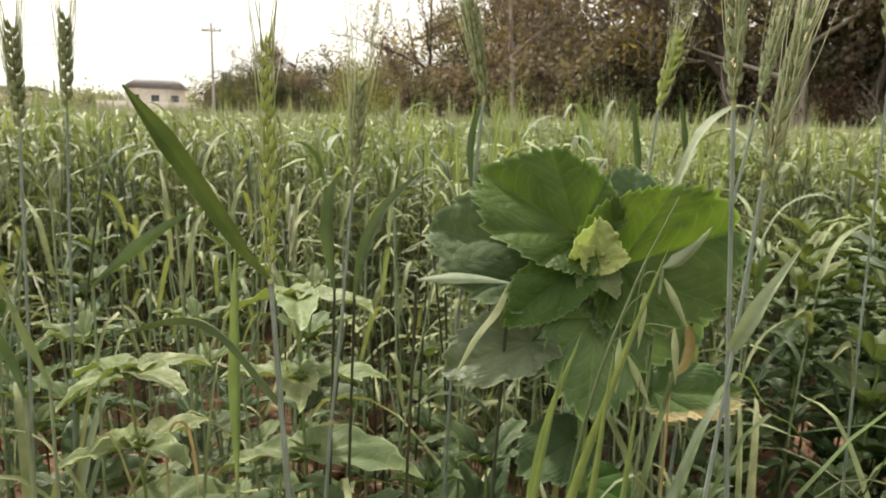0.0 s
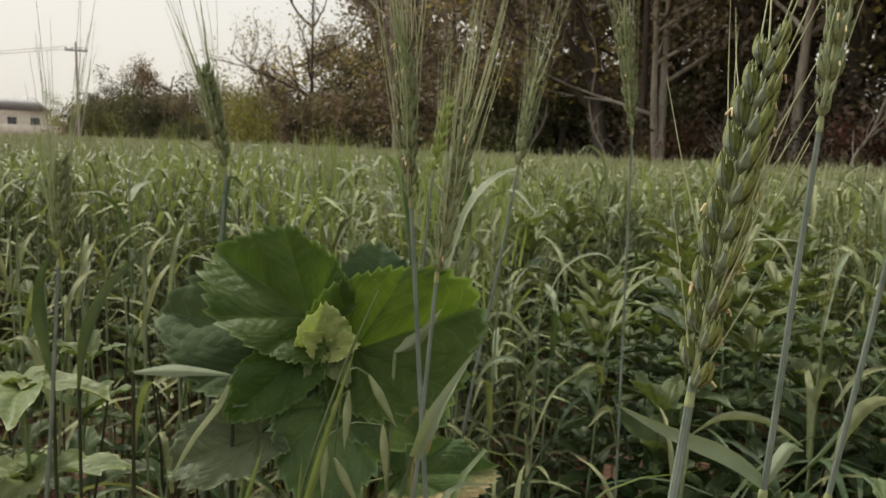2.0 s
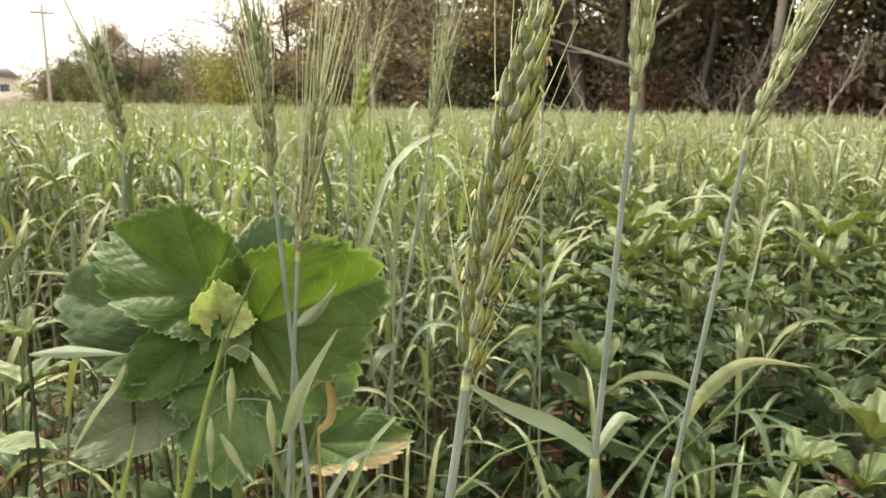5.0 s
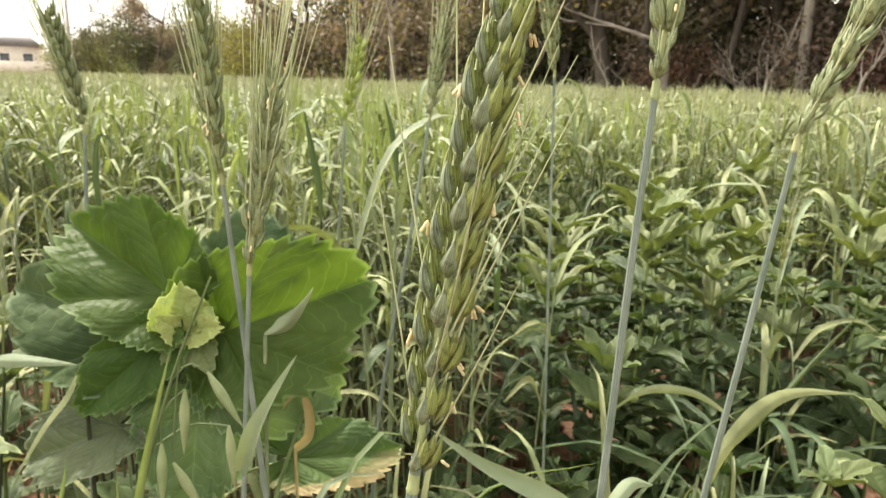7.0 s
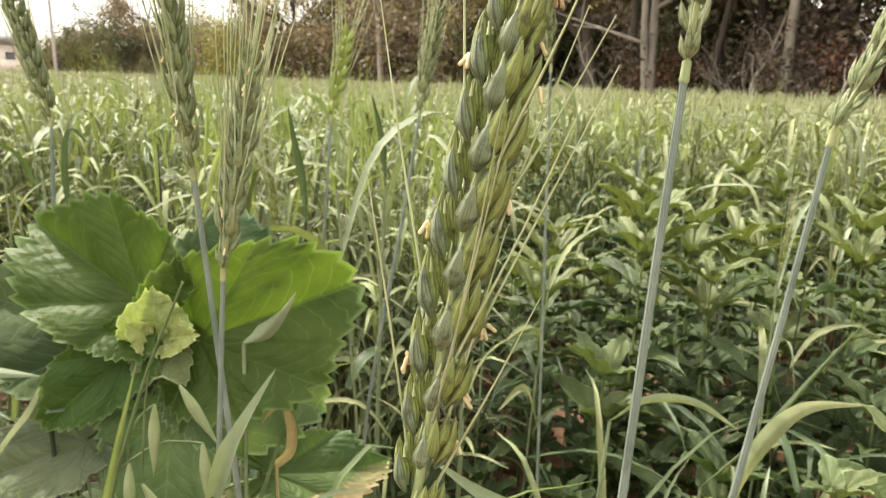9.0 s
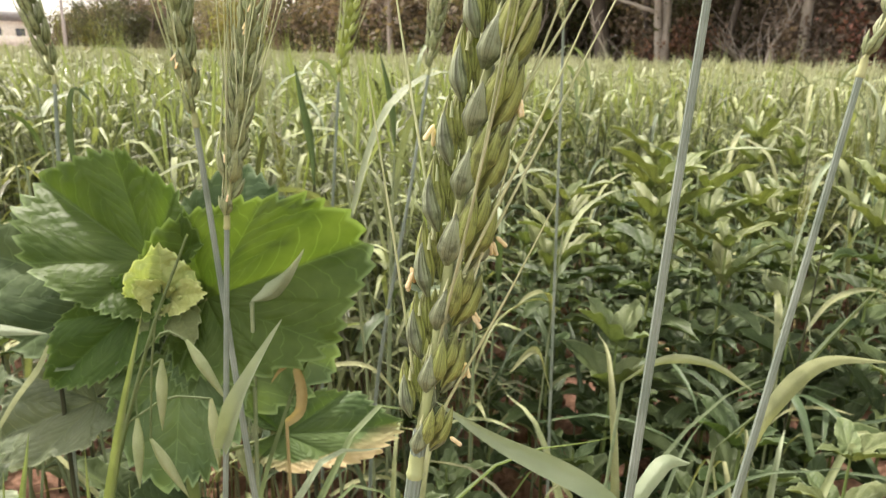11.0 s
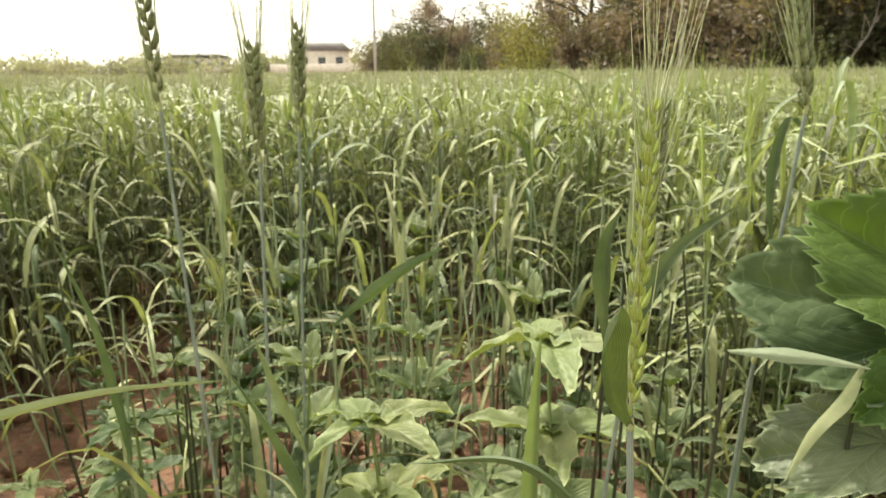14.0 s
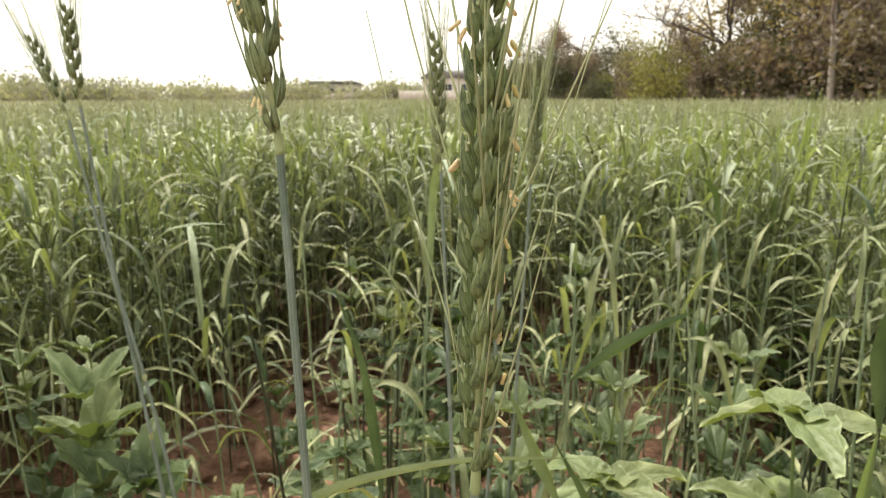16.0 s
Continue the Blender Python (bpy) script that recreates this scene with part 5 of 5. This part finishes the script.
grass_tuft(5, "thin tuft of grass with yellowish blades", (-0.25, 0.60, 0), 7, 0.40, BLADE, 0.007)
grass_tuft(6, "tuft of green grass between bare stems", (-0.02, 0.50, 0), 6, 0.36, BLADE_DEEP, 0.008)
grass_tuft(7, "tuft of grass under the leaning stalks", (0.60, 0.56, 0), 9, 0.40, BLADE, 0.008)
grass_tuft(8, "tuft of grass with one broad blade", (-0.40, 0.62, 0), 8, 0.46, BLADE, 0.010)


def litter():
    rng = np.random.default_rng(9)
    g = Geo()
    for k in range(1500):
        x, y = rng.uniform(-1.6, 1.9), rng.uniform(0.3, 2.4)
        a, ln = rng.uniform(0, 6.28), rng.uniform(0.02, 0.10)
        d = np.array((math.cos(a), math.sin(a), rng.uniform(-0.1, 0.3)))
        p = np.array((x, y, rng.uniform(0.0, 0.03)))
        g.blade(bez([p, p + d * ln * 0.5 + (0, 0, 0.006), p + d * ln], 4), rng.uniform(0.002, 0.006), np.cross(d, (0, 0, 1)), 0.2, 0.6, 2)
    tagged(part("straw_litter", g, STRAW), "scattered dry straw and dead leaf bits on the soil", "litter", kind="stuff")
    c = Geo()
    for k in range(1600):
        x, y = rng.uniform(-1.6, 1.9), rng.uniform(0.3, 2.6)
        s = rng.gamma(2.0, 0.006) + 0.004
        rows = []
        for j in range(5):
            th = math.pi * (j + 0.02) / 4.04
            rows.append([np.array((x, y, s * 0.2 - 0.005)) + s * rng.uniform(0.75, 1.2) * np.array((math.sin(th) * math.cos(f), math.sin(th) * math.sin(f), math.cos(th) * 0.7)) for f in np.linspace(0, 6.28, 7)[:-1]])
        rows = np.array(rows)
        c.grid(rows, np.zeros((5, 6, 2)), True)
    tagged(part("soil_clods", c, CLOD), "small reddish soil clods and crumbs", "soil clods", kind="stuff")


litter()


# ---- single plants and leaves that stand out ----
grass_tuft(21, "tuft of broad fresh grass blades in front", (0.30, 0.46, 0), 8, 0.40, FRESH, 0.008, np.array((0.25, 0, 0)))
grass_tuft(22, "tuft of long green grass leaning over the weeds", (0.40, 0.48, 0), 8, 0.42, BLADE_DEEP, 0.008, np.array((0.3, 0, 0)))
grass_tuft(23, "tuft of grey-green grass at the patch's edge", (0.55, 0.54, 0), 7, 0.38, BLADE_DEEP, 0.008, np.array((0.2, 0, 0)))


grass_tuft(24, "tuft of dark grass blades leaning over in front", (0.25, 0.47, 0), 7, 0.47, BLADE_DEEP, 0.007, np.array((0.45, 0, 0)))
grass_tuft(26, "tuft of thin fresh blades crossing the stalks", (0.17, 0.40, 0), 7, 0.46, FRESH, 0.007, np.array((0.35, 0, 0)))


def wild_oat():
    c = np.array((0.062, 0.452, 0.0))
    t = thing("wild_oat", "fresh green wild oat with pale hanging spikelets", "grass", place=c)
    stem = bez(shift([(0.062, 0.452, -0.01), (0.070, 0.452, 0.25), (0.090, 0.45, 0.44), (0.118, 0.45, 0.545), (0.145, 0.45, 0.612)], c), 18)
    part("stem", Geo().tube(stem, np.linspace(0.0022, 0.0006, 18), 7), FRESH, t)
    for k, (p, q) in enumerate((((0.127, 0.45, 0.545), (0.124, 0.449, 0.505)), ((0.112, 0.45, 0.512), (0.110, 0.447, 0.470)), ((0.140, 0.45, 0.555), (0.158, 0.449, 0.520)), ((0.118, 0.448, 0.500), (0.136, 0.446, 0.462)), ((0.150, 0.45, 0.520), (0.152, 0.446, 0.475)))):
        p, q = np.array(p) - c, np.array(q) - c
        sp = part("spikelet", Geo().grain(p, q - p, (0.2, -1, 0), 0.040, 0.0062, 0.0045, 8, 8), OAT, t)
        part("stalk", Geo().tube(bez([stem[11 + (k % 4)], (stem[11 + (k % 4)] + p) / 2 + (0, 0, 0.008), p], 6), 0.0006, 5), FRESH, sp)
    for pts, w in (([(0.066, 0.452, 0.18), (0.075, 0.44, 0.36), (0.105, 0.425, 0.50), (0.128, 0.415, 0.585)], 0.007), ([(0.066, 0.452, 0.12), (0.05, 0.44, 0.30), (0.055, 0.425, 0.44), (0.075, 0.41, 0.53)], 0.009), ([(0.066, 0.452, 0.10), (0.09, 0.43, 0.25), (0.11, 0.42, 0.38), (0.115, 0.41, 0.50)], 0.008), ([(0.066, 0.452, 0.12), (0.045, 0.43, 0.30), (0.052, 0.415, 0.42), (0.064, 0.405, 0.515)], 0.007), ([(0.066, 0.452, 0.10), (0.075, 0.43, 0.28), (0.090, 0.42, 0.40), (0.097, 0.412, 0.52)], 0.008)):
        part("leaf", Geo().blade(bez(shift(pts, c), 18), w, (1, 0.2, 0), 0.25, 0.5, 5, 0.6), FRESH, t)


wild_oat()


def lone_blade(label, points, width, flat, fold=0.25, twist=0.3, mat=None, stem_mat=None, group="single tall tillers"):
    """A tiller with one leaf that stands out: a thin stem from the soil, then the leaf through the points."""
    p0 = np.array(points[0], float)
    c = np.array((p0[0] - 0.01, p0[1] + 0.01, 0.0))
    t = thing("wheat_tiller", label, "wheat", group, c)
    part("stem", Geo().tube(bez([(0, 0, -0.01), (0.003, 0, p0[2] * 0.5), p0 - c], 12), np.linspace(0.0019, 0.0014, 12), 7), stem_mat or STEM_GREEN, t)
    part("leaf", Geo().blade(bez(shift(points, c), 20), width, flat, fold, twist, 6, 0.6, 0.2), mat or BLADE_DEEP, t)
    return t


lone_blade("tiller with a dark upright rolled leaf", [(0.304, 0.85, 0.60), (0.302, 0.85, 0.635), (0.296, 0.848, 0.67), (0.288, 0.845, 0.70)], 0.008, (1, 0, 0.3), 0.35)
lone_blade("tiller with a dark hanging leaf tip", [(0.030, 0.70, 0.56), (0.024, 0.70, 0.62), (0.030, 0.695, 0.667), (0.044, 0.69, 0.66)], 0.009, (0.8, -0.5, 0), 0.3)
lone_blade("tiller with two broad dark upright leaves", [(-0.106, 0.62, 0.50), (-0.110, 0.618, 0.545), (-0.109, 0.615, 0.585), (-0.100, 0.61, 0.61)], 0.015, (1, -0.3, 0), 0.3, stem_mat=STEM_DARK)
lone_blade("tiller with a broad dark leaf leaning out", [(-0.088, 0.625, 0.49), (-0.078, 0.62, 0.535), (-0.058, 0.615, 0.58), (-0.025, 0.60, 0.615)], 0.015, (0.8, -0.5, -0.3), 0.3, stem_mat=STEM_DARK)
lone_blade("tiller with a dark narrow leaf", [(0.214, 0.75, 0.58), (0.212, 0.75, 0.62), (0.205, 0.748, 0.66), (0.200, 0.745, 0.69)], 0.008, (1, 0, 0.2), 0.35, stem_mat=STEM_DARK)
lone_blade("tiller with a broad dark leaf rising sideways", [(-0.336, 0.640, 0.494), (-0.302, 0.640, 0.523), (-0.270, 0.640, 0.549), (-0.238, 0.640, 0.569)], 0.015, (0.3, -0.5, 1), 0.3)
lone_blade("tiller with a bright green leaf bent over", [(-0.268, 0.40, 0.485), (-0.272, 0.40, 0.51), (-0.280, 0.395, 0.535), (-0.300, 0.39, 0.57)], 0.014, (1, -0.4, 0.2), 0.25, mat=BLADE_DEEP)
lone_blade("tiller with a fresh green upright leaf", [(-0.155, 0.45, 0.40), (-0.154, 0.45, 0.46), (-0.152, 0.448, 0.53), (-0.150, 0.445, 0.575)], 0.010, (1, -0.2, 0), 0.3, mat=FRESH)
lone_blade("dark tiller with a broken grey leaf lying flat", [(-0.030, 0.56, 0.525), (-0.005, 0.545, 0.531), (0.02, 0.535, 0.533), (0.046, 0.53, 0.531)], 0.010, (0, 0.5, 1), 0.15, 0.2, mat=BLADE_PALE, stem_mat=STEM_DARK)
lone_blade("dark tiller with a grey leaf hanging down", [(0.046, 0.54, 0.531), (0.036, 0.535, 0.51), (0.018, 0.53, 0.485), (0.002, 0.52, 0.455)], 0.013, (0.5, -0.4, 0.6), 0.2, 0.3, mat=BLADE, stem_mat=STEM_DARK)
lone_blade("tiller with a pale curled leaf", [(0.168, 0.53, 0.545), (0.178, 0.53, 0.549), (0.188, 0.528, 0.561), (0.202, 0.522, 0.582)], 0.012, (0.2, -0.3, 1), 0.5, 1.2, mat=BLADE_PALE)
lone_blade("tiller with a long leaf crossing the low weeds", [(0.52, 0.53, 0.40), (0.57, 0.53, 0.44), (0.62, 0.53, 0.50), (0.66, 0.53, 0.545)], 0.013, (0.2, -0.5, 0.6), 0.25)
lone_blade("tiller with a pale drooping leaf", [(0.45, 0.56, 0.45), (0.48, 0.555, 0.468), (0.52, 0.55, 0.465), (0.56, 0.545, 0.44)], 0.010, (0, -0.4, 1), 0.2, mat=BLADE_PALE)
lone_blade("tiller with a fresh green blade over the open soil", [(-0.316, 0.516, 0.448), (-0.330, 0.525, 0.472), (-0.348, 0.536, 0.498), (-0.366, 0.548, 0.524)], 0.013, (0.9, -0.3, 0.4), 0.25, mat=FRESH)
lone_blade("tiller with a leaf held upright", [(-0.46, 0.52, 0.42), (-0.462, 0.52, 0.47), (-0.47, 0.515, 0.54), (-0.49, 0.51, 0.60)], 0.011, (1, 0, 0.2), 0.3)


lone_blade("tiller with a long pale leaf bent sideways", [(-0.44, 0.285, 0.525), (-0.415, 0.298, 0.548), (-0.390, 0.312, 0.564), (-0.365, 0.325, 0.573), (-0.330, 0.345, 0.577), (-0.285, 0.366, 0.576)], 0.0085, (0, -0.7, 0.7), 0.2, 0.4, mat=BLADE_PALE)


def dry_leaf(label, points, width, flat, twist):
    c = np.array((points[0][0], points[0][1], 0.0))
    t = thing("dry_leaf", label, "dead leaf", "dead leaves", c)
    g = Geo().blade(bez(shift(points, c), 18), width, flat, 0.35, twist, 5, 0.5)
    part("curl", g, STRAW, t)
    part("stalk", Geo().tube(bez([(0, 0, -0.01), (0.002, 0, points[0][2] * 0.5), np.array(points[0]) - c], 8), 0.0012, 6), STRAW, t)


dry_leaf("tan curled dead leaf beside the big weed", [(0.186, 0.538, 0.452), (0.196, 0.536, 0.462), (0.1985, 0.534, 0.480), (0.1950, 0.532, 0.497), (0.185, 0.533, 0.494), (0.177, 0.535, 0.484)], 0.0085, (1, -0.15, 0.2), 0.9)
dry_leaf("straw-yellow dead leaf bent in a hoop", [(-0.268, 0.62, 0.33), (-0.260, 0.62, 0.362), (-0.248, 0.618, 0.362), (-0.240, 0.615, 0.325), (-0.236, 0.61, 0.295)], 0.006, (0.6, -0.8, 0), 0.8)


def bent_stems():
    """Single bare stems between the plants, and the grass near the soil."""
    rnd = random.Random(77)
    for mat, count, leaf, r, low, high, lean, words in ((STEM_GREEN, 110, False, 0.0017, 0.25, 0.56, 0.11, "thin pale bare wheat stem between the plants"), (STEM_GREEN, 46, True, 0.0022, 0.34, 0.58, 0.05, "upright pale wheat stem with one short leaf"), (STEM_DARK, 24, False, 0.0022, 0.34, 0.58, 0.05, "dark wheat stem standing upright")):
        shapes = []
        for k in range(8):
            h = low + (high - low) * (k + 0.5) / 8
            d = np.array((rnd.gauss(0, lean), rnd.gauss(0, lean), 1))
            g = Geo().tube(bez([(0, 0, -0.01), d * h * 0.5, d * h + (rnd.gauss(0, 0.015), 0, 0)], 6), np.linspace(r, r * 0.65, 6), 6)
            f = Geo()
            a, ln = rnd.uniform(0, 6.28), rnd.uniform(0.07, 0.15)
            o, p = np.array((math.cos(a), math.sin(a), 0)), d * h * rnd.uniform(0.75, 0.95)
            f.blade(bez([p, p + o * ln * 0.25 + (0, 0, ln * 0.6), p + o * ln * 0.6 + (0, 0, ln * rnd.uniform(0.3, 0.9))], 8), rnd.uniform(0.006, 0.010), np.cross(o, (0, 0, 1)), 0.3, rnd.uniform(-1, 1), 3, 0.6)
            shapes.append((g.mesh("wheat_tiller", mat), f.mesh("leaf", BLADE)))
        for k in range(count):
            wide = r < 0.002
            x, y = (rnd.uniform(-1.1, 0.4), rnd.uniform(0.64, 1.7)) if wide else (rnd.uniform(-0.75, 0.06), rnd.uniform(0.74, 1.3))
            if wide and bare(x, y) and rnd.random() < 0.5:
                continue
            stem, blade = shapes[rnd.randrange(8)]
            ob = tagged(part("wheat_tiller", stem, mat), words, "wheat", "single wheat stems")
            ob.location, ob.rotation_euler = (x, y, 0), (0, 0, rnd.uniform(0, 6.28))
            if leaf:
                part("leaf", blade, BLADE, ob)
    for name, right, mat, words in (("low_grass", False, BLADE, "tangle of narrow grass blades near the soil"), ("low_grass", True, BLADE_DEEP, "dark green grass blades between the low weeds")):
        g = Geo()
        for k in range(300 if right else 900):
            x, y = (rnd.uniform(0.40, 1.6), rnd.uniform(0.5, 1.8)) if right else (rnd.uniform(-1.9, 0.35), 0.55 + 1.75 * rnd.random() ** 0.7)
            a, h, ln = rnd.uniform(0, 6.28), rnd.uniform(0.0, 0.32 if y < 1.3 else 0.42), rnd.uniform(0.08, 0.26)
            o = np.array((math.cos(a), math.sin(a), 0))
            p = np.array((x, y, h))
            up = rnd.uniform(0.1, 1.2)
            g.blade(bez([p, p + o * ln * 0.4 + (0, 0, ln * 0.4 * up), p + o * ln * 0.8 + (0, 0, ln * (0.5 * up - 0.1)), p + o * ln + (0, 0, ln * (0.4 * up - 0.25))], 8), rnd.uniform(0.004, 0.010), np.cross(o, (0, 0, 1)), 0.25, rnd.uniform(-1.5, 1.5), 3, 0.6)
        tagged(part(name, g, mat), words, "grass", kind="stuff")


bent_stems()
